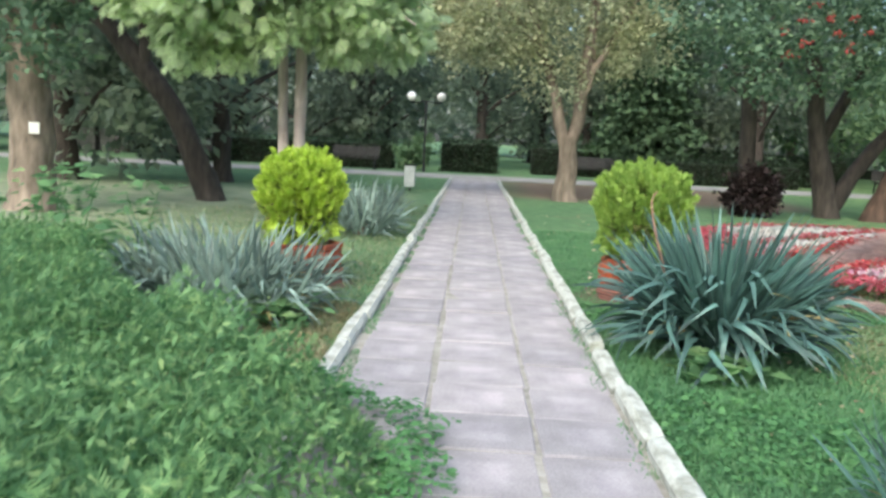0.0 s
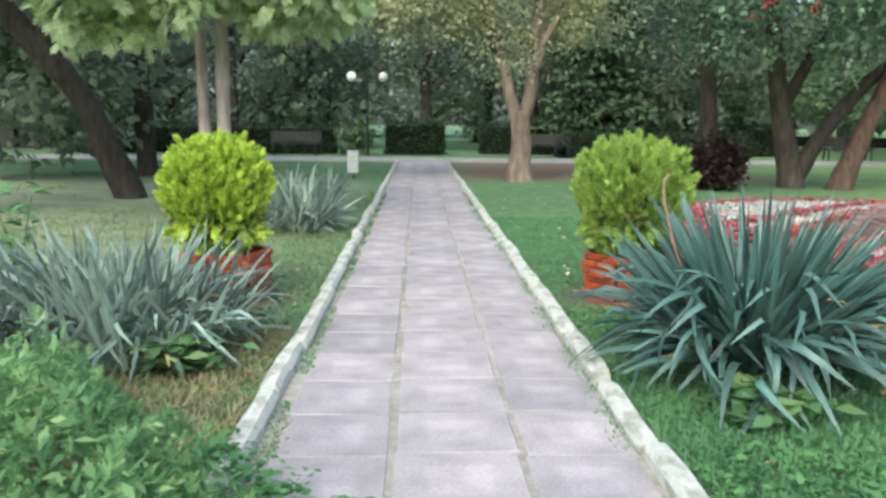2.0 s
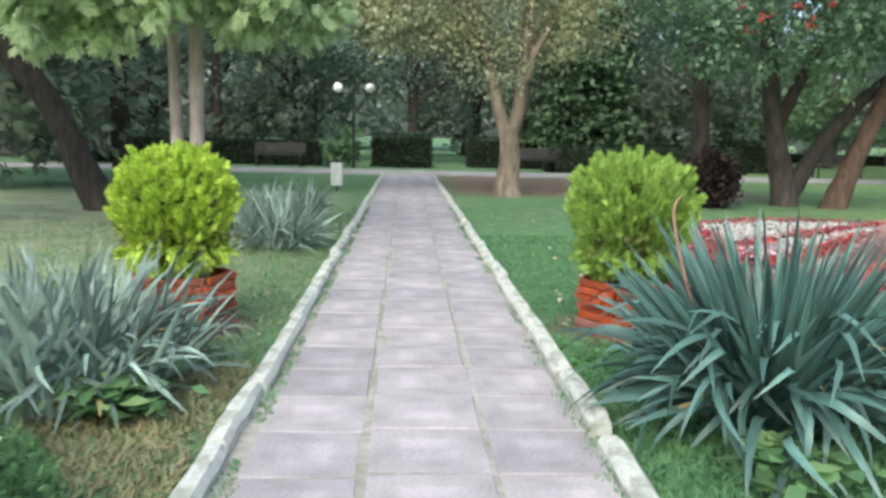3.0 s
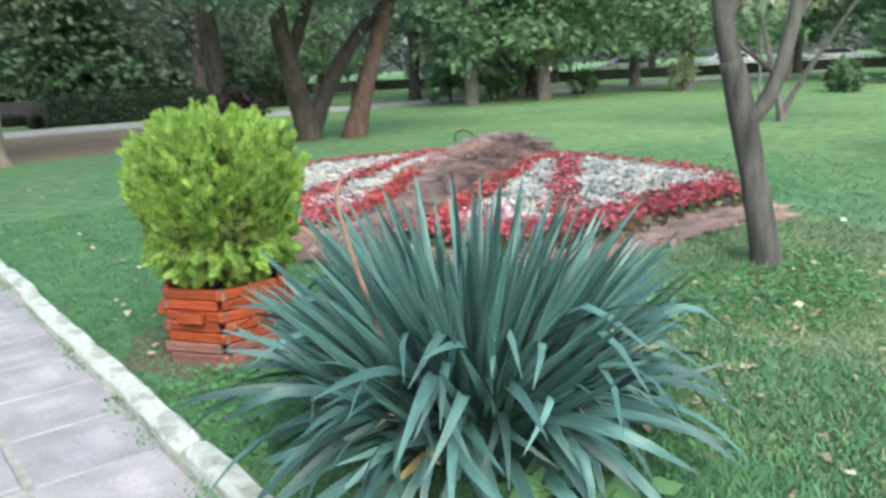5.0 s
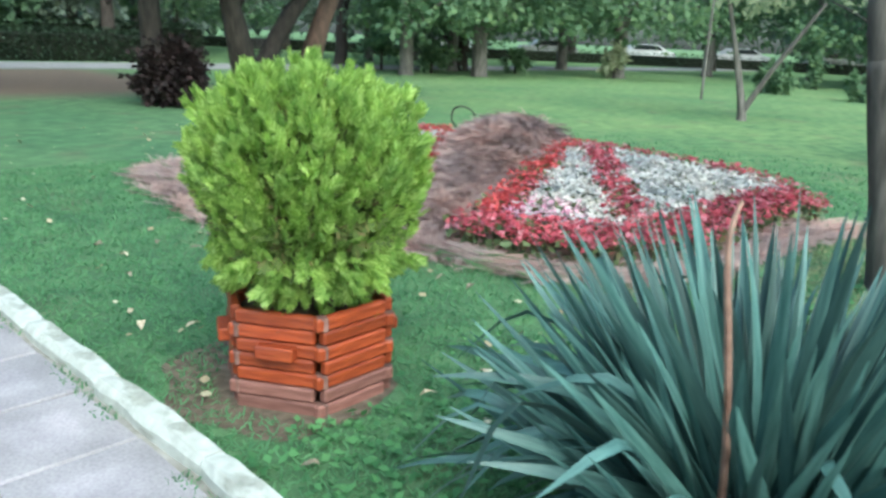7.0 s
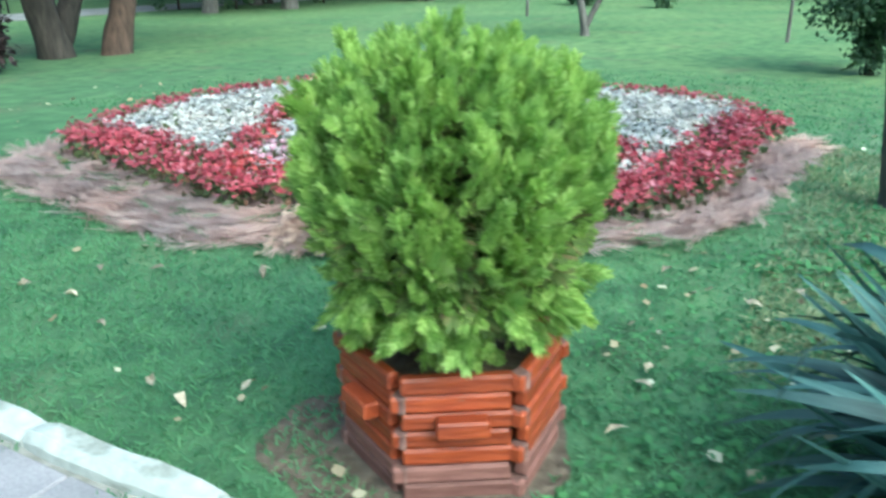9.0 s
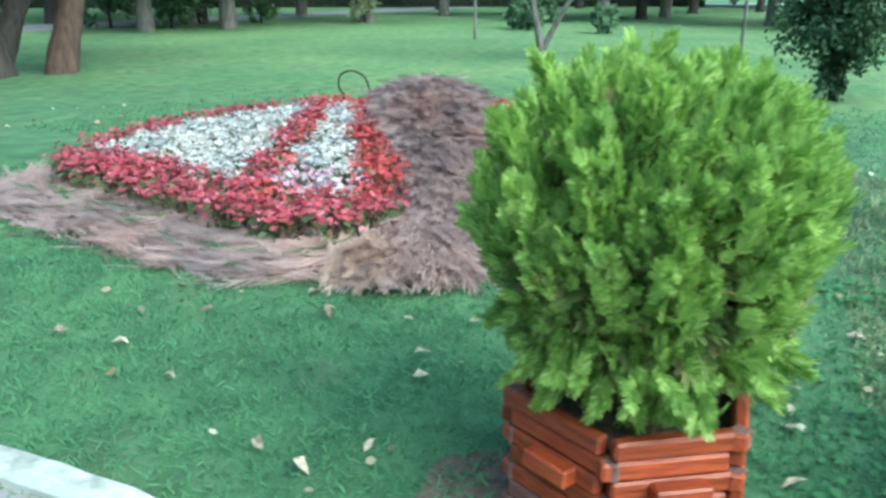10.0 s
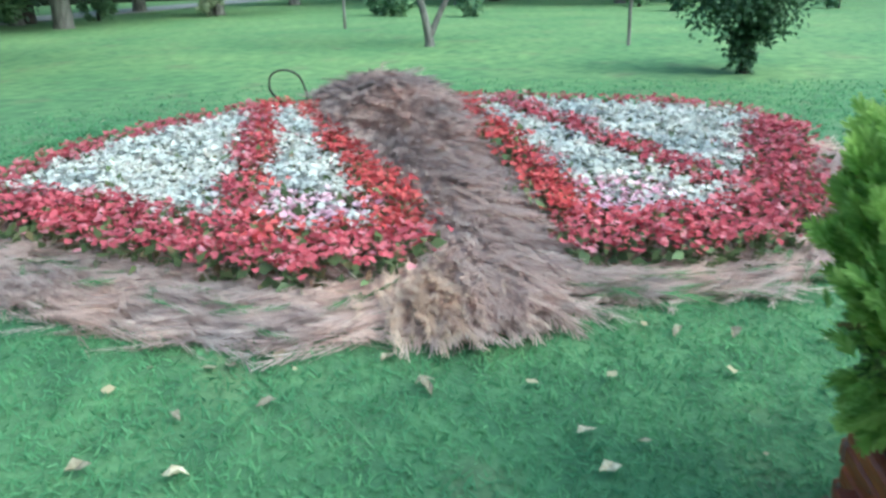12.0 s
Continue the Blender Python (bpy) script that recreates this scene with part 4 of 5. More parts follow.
tree(spot(4.54, 6.29), "slender grey-brown tree forking low over the lawn",
     ([(0.03, -0.02, -0.15), (0.0, 0, 0.1), (-0.07, 0.07, 0.6), (-0.13, 0.12, 0.98), (-0.19, 0.17, 1.3)], [0.13, 0.092, 0.08, 0.082, 0.07]),
     [([(-0.175, 0.16, 1.22), (-0.24, 0.21, 1.6), (-0.27, 0.22, 2.1), (-0.4, 0.3, 3.6)], [0.068, 0.06, 0.045, 0.025]),
      ([(-0.12, 0.11, 0.9), (-0.04, 0.03, 1.03), (0.03, -0.03, 1.25), (0.08, -0.08, 1.6), (0.12, -0.12, 2.2), (0.3, -0.28, 3.4)], [0.055, 0.052, 0.046, 0.042, 0.034, 0.018]),
      ([(0.07, -0.07, 1.5), (0.19, -0.18, 1.85), (0.45, -0.42, 2.6)], [0.034, 0.028, 0.015]),
      ([(0.01, -0.01, 1.2), (-0.08, 0.06, 1.3), (-0.19, 0.16, 1.42)], [0.016, 0.014, 0.012]),
      ([(-0.23, 0.2, 1.5), (-0.12, 0.1, 1.9), (-0.05, 0.03, 2.6)], [0.035, 0.03, 0.02])], M_barkgrey,
     [(0, 0, 3.7, 1.5, 1.5, 0.9), (0.3, -0.3, 4.6, 1.3, 1.3, 0.8)], M_rowanleaf, 2600, 0.13, seed=27, rough=0.12)


def round_bush(at, rx, rz, material, label, count, size, seed, vase=False, category="shrub"):
    root = thing("shrub", at, label, category)
    blobs = [(0, 0, rz, rx, rx, rz), (rx * 0.3, 0, rz * 1.2, rx * 0.7, rx * 0.7, rz * 0.8), (-rx * 0.35, 0.1, rz * 0.9, rx * 0.6, rx * 0.7, rz * 0.8)]
    if vase:
        blobs = [(0, 0, rz * 0.5, rx * 0.35, rx * 0.35, rz * 0.5), (0, 0, rz * 1.2, rx * 0.85, rx * 0.85, rz * 0.7), (0.2, 0, rz * 1.8, rx, rx, rz * 0.6)]
    part("stem", tube([(0, 0, -0.1), (0, 0, rz * 0.6), (0.03, 0, rz * 1.2)], [0.06, 0.045, 0.02]), M_barkdark, root)
    child("crown", crown_mesh("crown", blobs, count, size, material, seed=seed, shell=0.75), root)
    return root


round_bush(spot(5.9, 17.4), 0.55, 0.5, M_blackleaf, "rounded purple-black shrub on the lawn", 7000, 0.11, 31)
round_bush(spot(10.7, 6.62), 0.82, 0.82, M_juniper, "dark juniper widening from a narrow foot", 13000, 0.075, 32, True)

tree(spot(7.1, 34.2), "dense dark conifer standing behind the alley",
     ([(0, 0, -0.2), (0, 0, 1.0), (0, 0, 6.0), (0, 0, 12.0)], [0.35, 0.26, 0.18, 0.04]), [], M_barkdark,
     [(0, 0, 1.6 + 1.4 * k, 2.1 - 0.16 * k, 2.1 - 0.16 * k, 1.1) for k in range(8)], M_juniper, 12000, 0.3, droop=0.5, seed=28, shell=0.6)

# pale young trees and stakes on the far lawn
tree(spot(14.6, 11.66) @ Matrix.Scale(1.16, 4), "thin-stemmed young tree with greyish bark and orange-yellow leaves",
     ([(0, 0, -0.1), (0, 0, 0.15), (-0.08, 0.12, 0.8), (-0.2, 0.4, 2.0)], [0.1, 0.07, 0.05, 0.03]),
     [([(0, 0, 0.1), (0.2, -0.3, 0.8), (0.5, -0.9, 1.9)], [0.055, 0.045, 0.025])], M_bark,
     [(0.2, 0, 2.6, 1.5, 1.4, 0.9)], M_yellowleaf, 1800, 0.14, seed=33)
stake = part("stake", tube([(14.7, 8.0, -0.1), (14.7, 8.0, 1.0), (14.72, 8.0, 2.6)], [0.035, 0.03, 0.03], 7), M_bark, None)
tagged(stake, "thin grey stake on the open lawn", "stake")
stake = part("stake", tube([(19.6, 15.0, -0.1), (19.6, 15.0, 1.0), (19.6, 15.0, 2.6)], [0.04, 0.035, 0.03], 7), M_bark, None)
tagged(stake, "thin grey stake on the open lawn", "stake")


# ---- hedges ----
def hedge(x0, x1, y0, y1, top, label, seed, dense=900):
    """A clipped hedge: leaves over a core box coloured near-black as inner shade."""
    r = np.random.default_rng(seed)
    root = thing("hedge", spot((x0 + x1) / 2, (y0 + y1) / 2), label, "hedge", "clipped hedges behind the alley")
    w, d = (x1 - x0) / 2, (y1 - y0) / 2
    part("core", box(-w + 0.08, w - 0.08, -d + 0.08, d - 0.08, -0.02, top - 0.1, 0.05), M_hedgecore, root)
    n = int(dense * (x1 - x0))
    face = r.random(n)
    u, k = r.uniform(-1, 1, n), r.random(n)
    p = np.where((face < 0.62)[:, None], np.stack([u * w, np.full(n, -d) + r.normal(0, 0.04, n), k * top], -1),
                 np.stack([u * w, r.uniform(-d, d, n), np.full(n, top) + r.normal(0, 0.05, n)], -1))
    v, f = scatter(*LEAF, p, frames(r.normal(size=(n, 3)) + np.array([0, -0.4, 0.6])), r.uniform(0.07, 0.15, n))
    child("foliage", mesh_from("foliage", v, f, M_hedge), root)
    return root


# near-black fill that paints the shade between the hedge leaves
M_hedgecore = object_mat("hedge_inner_shade", (0.008, 0.012, 0.006), (0.02, 0.028, 0.014), 0.95, 12)
hedge(-1.5, 1.02, 33.2, 34.6, 1.28, "dark clipped hedge facing the end of the path", 41)
hedge(-14.5, -3.4, 33.4, 34.8, 1.1, "dark clipped hedge behind a bench", 42, 600)
hedge(2.4, 16.0, 34.6, 35.7, 1.25, "long dark clipped hedge behind a bench", 43, 600)
hedge(5.2, 12.8, 31.6, 32.9, 0.95, "long dark clipped hedge along the lawn's edge", 44, 400)
far_hedge = hedge(0, 60, 0, 1.2, 0.75, "low dark hedge between the lawn and parked cars", 46, 120)
far_hedge.matrix_basis = pose(47, 34.5, 0, 0, 0, -42)
round_bush(spot(-2.6, 33.2), 0.9, 0.7, M_midleaf, "loose mid-green shrub beside the dark hedge", 1500, 0.17, 45)


# ---- benches, lamp, bin ----
def bench(at, label):
    root = thing("bench", at, label, "bench", "park benches by the alley")
    slat = bpy.data.meshes.new("slat")
    bm = box(-0.95, 0.95, -0.04, 0.04, -0.018, 0.018, 0.006)
    bm.to_mesh(slat)
    bm.free()
    slat.materials.append(M_darkwood)
    for i in range(4):
        child("seat_slat", slat, root, at=pose(0, -0.2 + i * 0.1, 0.45))
    for i in range(4):
        child("back_slat", slat, root, at=pose(0, 0.2 + i * 0.025, 0.55 + i * 0.1, 75))
    for x in (-0.8, 0.8):
        part("frame", tube([(x, -0.24, 0), (x, -0.2, 0.4), (x, 0.1, 0.42), (x, 0.2, 0.55), (x, 0.3, 0.95)], [0.03] * 5, 6), M_iron, root, "dark cast iron side")
        part("leg", tube([(x, 0.26, 0), (x, 0.16, 0.42)], [0.03, 0.03], 6), M_iron, root)
    return root


bench(spot(-4.8, 31.8, 0.0), "dark slatted park bench in front of a hedge")
bench(spot(4.75, 31.4, 0.0), "dark slatted park bench half behind a tree trunk")
bench(spot(16.5, 31.6, 0.0, -5), "dark slatted park bench beside the pale alley")
bench(spot(-11.5, 31.8, 0.0, 4), "dark slatted park bench under the trees")


def twin_lamp(at):
    root = thing("street_lamp", at, "park lamp post with two white globes, unlit", "street lamp")
    part("pole", tube([(0, 0, 0), (0, 0, 0.4), (0, 0, 1.8), (0, 0, 2.84)], [0.09, 0.05, 0.045, 0.04], 10), M_iron, root)
    part("cross_arm", tube([(-0.6, 0, 2.82), (-0.54, 0, 2.74), (0, 0, 2.8), (0.54, 0, 2.74), (0.6, 0, 2.82)], [0.025] * 5, 7), M_iron, root)
    for x in (-0.6, 0.6):
        bm = bmesh.new()
        bmesh.ops.create_uvsphere(bm, u_segments=16, v_segments=10, radius=0.19, matrix=Matrix.Translation((x, 0, 2.99)))
        part("globe", bm, M_globe, root, "white opal globe", smooth=True)
    return root


twin_lamp(spot(-2.07, 32.2))


def litter_bin(at):
    root = thing("litter_bin", at, "pale grey metal litter bin on a thin post", "litter bin")
    bm = box(-0.13, 0.13, -0.1, 0.1, 0.12, 0.66, 0.02)
    for f in list(bm.faces):
        if f.normal.z > 0.9:
            bmesh.ops.delete(bm, geom=[f], context='FACES_ONLY')
            break
    part("body", bm, M_bin, root)
    part("rim", tube([(-0.13, -0.1, 0.66), (0.13, -0.1, 0.66), (0.13, 0.1, 0.66), (-0.13, 0.1, 0.66), (-0.13, -0.1, 0.66)], [0.012] * 5, 6), M_iron, root)
    part("post", tube([(0, 0.12, 0), (0, 0.12, 0.7)], [0.02, 0.02], 7), M_iron, root)
    return root


litter_bin(spot(-1.62, 19.9))


def pavilion(at):
    root = thing("pavilion", at, "open pavilion with a dark hipped roof among trees", "pavilion")
    bm = bmesh.new()
    base = [bm.verts.new((x, y, 2.6)) for x, y in ((-3.2, -2.4), (3.2, -2.4), (3.2, 2.4), (-3.2, 2.4))]
    top = [bm.verts.new((x, 0, 3.9)) for x in (-1.2, 1.2)]
    bm.faces.new((base[0], base[1], top[1], top[0]))
    bm.faces.new((base[2], base[3], top[0], top[1]))
    bm.faces.new((base[1], base[2], top[1]))
    bm.faces.new((base[3], base[0], top[0]))
    bm.faces.new(base[::-1])
    part("roof", bm, M_roof, root)
    for x in (-2.9, -1, 1, 2.9):
        for y in (-2.1, 2.1):
            part("post", box(x - 0.1, x + 0.1, y - 0.1, y + 0.1, 0, 2.6, 0.01), M_darkwood, root)
    part("wall", box(-2.9, 2.9, 2.15, 2.3, 0, 1.1, 0.01), M_concrete, root)
    return root


pavilion(spot(-19.5, 37, 0, 12))


# ---- parked cars beyond the lawn ----
def car_meshes():
    prof = [(-2.1, 0.35), (-2.15, 0.7), (-1.95, 0.95), (-1.3, 1.02), (-0.75, 1.42), (0.75, 1.45), (1.5, 1.0), (2.05, 0.88), (2.15, 0.6), (2.1, 0.35)]
    bm = bmesh.new()
    rows = []
    for s in (-0.84, -0.72, 0.72, 0.84):
        k = 1.0 if abs(s) < 0.8 else 0.96
        rows.append([bm.verts.new((x * k, s, 0.35 + (z - 0.35) * (k if z < 1.1 else k * 0.97))) for x, z in prof])
    for a, b in zip(rows, rows[1:]):
        for i in range(len(prof) - 1):
            bm.faces.new((a[i], a[i + 1], b[i + 1], b[i]))
    bm.faces.new(rows[0][::-1])
    bm.faces.new(rows[-1])
    bmesh.ops.recalc_face_normals(bm, faces=bm.faces[:])
    body = bpy.data.meshes.new("body")
    bm.to_mesh(body)
    bm.free()
    body.materials.append(M_carpaint)
    bm = bmesh.new()
    for s in (-0.855, 0.855):
        vs = [bm.verts.new((x, s, z)) for x, z in ((-1.15, 1.03), (-0.7, 1.34), (0.65, 1.36), (1.2, 1.03))]
        bm.faces.new(vs if s < 0 else vs[::-1])
    glass = bpy.data.meshes.new("window")
    bm.to_mesh(glass)
    bm.free()
    glass.materials.append(M_glass)
    bm = bmesh.new()
    bmesh.ops.create_cone(bm, cap_ends=True, segments=18, radius1=0.32, radius2=0.32, depth=0.2, matrix=pose(0, 0, 0, 90))
    wheel = bpy.data.meshes.new("wheel")
    bm.to_mesh(wheel)
    bm.free()
    wheel.materials.append(M_tyre)
    bm = bmesh.new()
    bmesh.ops.create_cone(bm, cap_ends=True, segments=14, radius1=0.2, radius2=0.17, depth=0.03, matrix=pose(0, 0, 0, 90))
    rim = bpy.data.meshes.new("rim")
    bm.to_mesh(rim)
    bm.free()
    rim.materials.append(M_bin)
    return body, glass, wheel, rim


CAR = car_meshes()


def car(at, label):
    root = thing("car", at, label, "car", "parked cars beyond the lawn")
    child("body", CAR[0], root)
    child("window", CAR[1], root, "dark side windows")
    for x in (-1.35, 1.35):
        for y in (-0.78, 0.78):
            wheel = child("wheel", CAR[2], root, at=pose(x, y, 0.32))
            child("rim", CAR[3], wheel, "pale metal rim", at=pose(0, math.copysign(0.095, y), 0))
    return root


for u in (-0.25, 0.05, 0.35, 0.65, 0.95, 1.25, 1.55):
    car(spot(45 + 5.6 * u * 3.1, 41 - 5.1 * u * 3.1, 0, -42), "pale parked car beyond the park's edge")
street = part("road", box(-60, 60, -3.0, 3.5, -0.1, 0.012), M_road, None, "pale street beyond the park lawn")
street.matrix_basis = pose(49, 41, 0, 0, 0, -42)
tagged(street, category="road", kind="structure")


# ---- woods round the lawn ----
def wood_tree(kind, seed):
    r = np.random.default_rng(seed)
    leaf = (M_hazeleaf, M_midleaf, M_hazeleaf, M_hazeleaf)[kind]
    bark = (M_barkdark, M_bark, M_barkdark, M_barkdark)[kind]
    height = (11, 9, 13, 10)[kind]
    lean = r.uniform(-0.5, 0.5)
    low = (2.2, 1.4, 2.4, 1.0)[kind]
    blobs = []
    for i in range(9):
        u = i / 8
        w = (2.8, 2.6, 2.3, 2.4)[kind] * (1 - 0.55 * u)
        blobs.append((lean * u + r.uniform(-1, 1) * w * 0.6, r.uniform(-1, 1) * w * 0.6, low + 0.9 + u * (height - low), w, w, (height - low) * 0.15 + 0.3))
    limbs = []
    for i in range(4):
        q = r.uniform(0, 6.28)
        z = low * 0.8 + i * 0.8
        limbs.append(([(0, 0, z), (math.cos(q) * 0.9, math.sin(q) * 0.9, z + 0.8), (math.cos(q) * 2, math.sin(q) * 2, z + 1.4)], [0.1, 0.07, 0.03]))
    return tree(spot(0, 0, 0), "", ([(0, 0, -0.2), (0, 0, 0.3), (lean * 0.2, 0, 2.2), (lean * 0.5, 0, height * 0.5), (lean, 0, height * 0.85)], [0.36, 0.24, 0.2, 0.15, 0.05]),
                limbs, bark, blobs, leaf, 6200, 0.28, group="trees of the surrounding wood", seed=seed, shell=0.7)


WOOD = [wood_tree(k, 50 + k) for k in range(4)]
WOOD_LABELS = ["tall dark-leaved tree of the surrounding wood", "mid-green tree with a brown trunk at the lawn's edge", "tall narrow dark tree in the wood", "low-branched dark tree in the wood"]
for ob, text in zip(WOOD, WOOD_LABELS):
    tagged(ob, text)
rw = random.Random(77)
spots = [(-6.4, 20.2), (18.0, 24.9), (-12, 23), (-8, 36), (-13, 33), (5.2, 38), (0.2, 38.5), (9, 38), (-5.2, 38), (20.6, 23.9), (22.2, 26.8), (11.6, 33.4), (27.4, 22.6), (33, 14.5), (33, 8), (24, 34), (34, 2), (-9.5, 18.5), (36, 23), (31, 28), (40, 13), (41, 20)]
for ring in range(3):
    for i in range(17):
        ang = radians(-78 + i * 10.4 + rw.uniform(-3, 3) + ring * 4)
        far = (36, 44, 54)[ring] + rw.uniform(-4, 4)
        if ring < 2 and 50 < math.degrees(ang) < 74:
            continue
        spots.append((far * math.sin(ang), 4 + far * math.cos(ang)))
# unseen trees behind the camera, added to close the place and block sky light
for i in range(8):
    ang = radians(105 + i * 21)
    spots.append(((24 + rw.uniform(0, 5)) * math.sin(ang), (24 + rw.uniform(0, 5)) * math.cos(ang) - 2))
for i, (x, y) in enumerate(spots):
    k = (1 if i in (9, 10, 12, 13, 14, 16, 18, 19, 20, 21) else rw.randrange(4)) if i < 60 else rw.choice((0, 2))
    m = pose(x, y, 0, 0, 0, rw.uniform(0, 360))
    s = rw.uniform(0.85, 1.2)
    if i < 4:
        WOOD[i].matrix_basis = m
        continue
    ob = copy_thing(WOOD[k], m)
    ob.scale = (s, s, s * rw.uniform(0.9, 1.1))

n = 30000
ang = np.radians(rng.uniform(-95, 120, n))
far = rng.uniform(62, 80, n)
top = 14 + 5 * np.sin(ang * 9) + 3 * np.sin(ang * 23 + 1)
p = np.stack([far * np.sin(ang), 4 + far * np.cos(ang), 1.2 + rng.random(n) ** 0.9 * top], -1)
p[:, 2] += 1.6 * ((ang > radians(48)) & (ang < radians(72)))
# the leaf colour here carries the painted haze of the distance
v, f = scatter(*LEAF, p, frames(ball_dirs(n)), rng.uniform(0.9, 2.0, n))
tagged(new("far_woods", mesh_from("far_woods", v, f, M_hazeleaf)), "dense dark far woods closing the park", "woods", kind="stuff")

for i, (x, y, r0, z0, mm) in enumerate([(19.0, 27.3, 1.0, 0.75, M_midleaf), (20.0, 25.7, 0.8, 0.6, M_midleaf), (24.4, 25.4, 0.45, 0.5, M_midleaf), (26.6, 22.2, 0.6, 0.65, M_yellowleaf), (25.8, 15.8, 0.35, 0.55, M_midleaf),
                                      (30.9, 16.1, 0.5, 0.6, M_midleaf), (24.5, 12.6, 0.35, 0.5, M_midleaf), (24.9, 15.0, 0.35, 0.5, M_midleaf), (26.4, 6.2, 0.5, 0.5, M_midleaf), (29.8, 7.4, 0.5, 0.5, M_midleaf), (27.0, 1.5, 0.6, 0.5, M_midleaf)]):
    round_bush(spot(x, y), r0, z0, mm, "small rounded shrub at the far edge of the lawn", 700, 0.2, 60 + i)


# ---- the leafy bush by the path and tall weeds ----
FEATHER = spray_template(4, 0.3, 0.075)


def feathery_bush():
    n = 96000
    x = rng.uniform(-4.8, -0.2, n)
    y = rng.uniform(1.6, 7.2, n)
    bump_h = np.array([noise.noise(Vector((a * 1.3, b * 1.3, 3))) for a, b in zip(x, y)])
    fine_h = np.array([noise.noise(Vector((a * 4.5, b * 4.5, 9))) for a, b in zip(x, y)])
    edge = -0.3 - 0.25 * np.clip(y - 3.55, 0, 0.4) - 1.2 * np.clip(y - 3.95, 0, 0.45) - 0.5 * np.clip(y - 4.4, 0, 4)
    end = 5.85 + 1.5 * smooth_step((-2.1 - x) / 0.9)
    fall = smooth_step((edge - x + 0.1) / 0.6) * smooth_step((end - y) / 1.0) * smooth_step((y - 1.2) / 0.5)
    h = (0.39 + 0.24 * bump_h + 0.2 * fine_h + 0.12 * smooth_step((-1.5 - x) / 1.2)) * fall
    z = h * (1 - 0.6 * rng.random(n) ** 2.0)
    keep = h > 0.04
    p = np.stack([x, y, z], -1)[keep]
    d = rng.normal(size=(len(p), 3)) * 0.7 + np.array([0.15, -0.15, 0.4])
    k = len(p) // 7
    v, f = scatter(*FEATHER, p[:k], frames(d[:k], rng.uniform(-1.5, 1.5, k)), rng.uniform(0.04, 0.105, k))
    v2, f2 = scatter(*LEAF, p[k:], frames(d[k:] - np.array([0, 0, 0.3]), rng.uniform(-1, 1, len(p) - k)), rng.uniform(0.03, 0.075, (len(p) - k, 1)) * np.array([[0.55, 1.0, 0.8]]))
    return tagged(new("feathery_bush", mesh_from("feathery_bush", np.concatenate([v, v2]), np.concatenate([f, f2 + len(v)]), M_feather)), "low spreading bush of feathery green leaves overhanging the kerb", "bush", kind="stuff")


feathery_bush()


def overhanging_sprigs():
    """Thin leafy stalks that spill from the bush over kerb and slabs."""
    r = np.random.default_rng(91)
    ps, ds = [], []
    for _ in range(90):
        y0 = r.uniform(2.9, 4.65)
        x0 = -0.3 - 1.0 * max(y0 - 3.95, 0) + r.uniform(-0.15, 0.0)
        out, long = r.uniform(-0.5, 0.7), r.uniform(0.1, 0.3)
        k = 16
        u = np.linspace(0.1, 1, k)
        step = np.stack([x0 + math.cos(out) * long * u, y0 + math.sin(out) * long * u, 0.05 + 0.16 * u * (1.15 - u)], -1)
        ps.append(step + r.normal(0, 0.008, (k, 3)))
        ds.append(np.stack([math.cos(out) + r.normal(0, 0.8, k), math.sin(out) + r.normal(0, 0.8, k), r.normal(0, 0.3, k)], -1))
    p, d = np.concatenate(ps), np.concatenate(ds)
    v, f = scatter(*LEAF, p, frames(d, r.uniform(-0.6, 0.6, len(p))), r.uniform(0.022, 0.05, len(p)))
    return tagged(new("overhanging_sprigs", mesh_from("overhanging_sprigs", v, f, M_clover)), "thin leafy sprigs spilling over the kerb", "weeds", kind="stuff")


overhanging_sprigs()


def weed(at, height, seed, label="tall pale green weed with loose leaves"):
    r = np.random.default_rng(seed)
    root = thing("weed", at, label, "weed", "tall weeds behind the bush")
    for k in range(3):
        q = r.uniform(0, 6.28)
        tip = (math.cos(q) * 0.2, math.sin(q) * 0.2, height * r.uniform(0.75, 1))
        part("stalk", tube([(0, 0, -0.05), (tip[0] * 0.4, tip[1] * 0.4, height * 0.5), tip], [0.008, 0.006, 0.003], 5), M_clover, root)
    n = 130
    u = r.random(n)
    p = np.stack([r.normal(0, 0.11, n), r.normal(0, 0.11, n), height * (0.15 + 0.85 * u)], -1)
    v, f = scatter(*LEAF, p, frames(np.stack([r.normal(size=n), r.normal(size=n), r.uniform(-0.3, 0.4, n)], -1), r.uniform(-0.5, 0.5, n)), r.uniform(0.07, 0.15, n))
    child("foliage", mesh_from("foliage", v, f, M_feather), root)
    return root


for i, (x, y, h) in enumerate([(-3.3, 6.9, 1.0), (-2.9, 7.3, 0.85), (-3.8, 7.4, 0.9), (-2.7, 5.9, 0.7), (-4.3, 7.2, 0.8)]):
    weed(spot(x, y), h, 80 + i)
weed(spot(1.4, 5.12), 0.16, 90, "small bright green weed sprouting under the yucca")
weed(spot(-1.35, 5.75), 0.20, 91, "small green weed among dry straw by the kerb")


# ---- grass, clover, fallen leaves ----
def clear_of(x, y):
    a, b = bed_axes(x, y)
    return (np.abs(x) > 0.87) & ~((np.abs(a + 0.25) < 1.75) & (np.abs(b + 0.25) < 2.6 + 0.25 * a)) & (np.hypot(x - 1.42, y - 7.45) > 0.36) & (np.hypot(x + 1.52, y - 7.46) > 0.36)


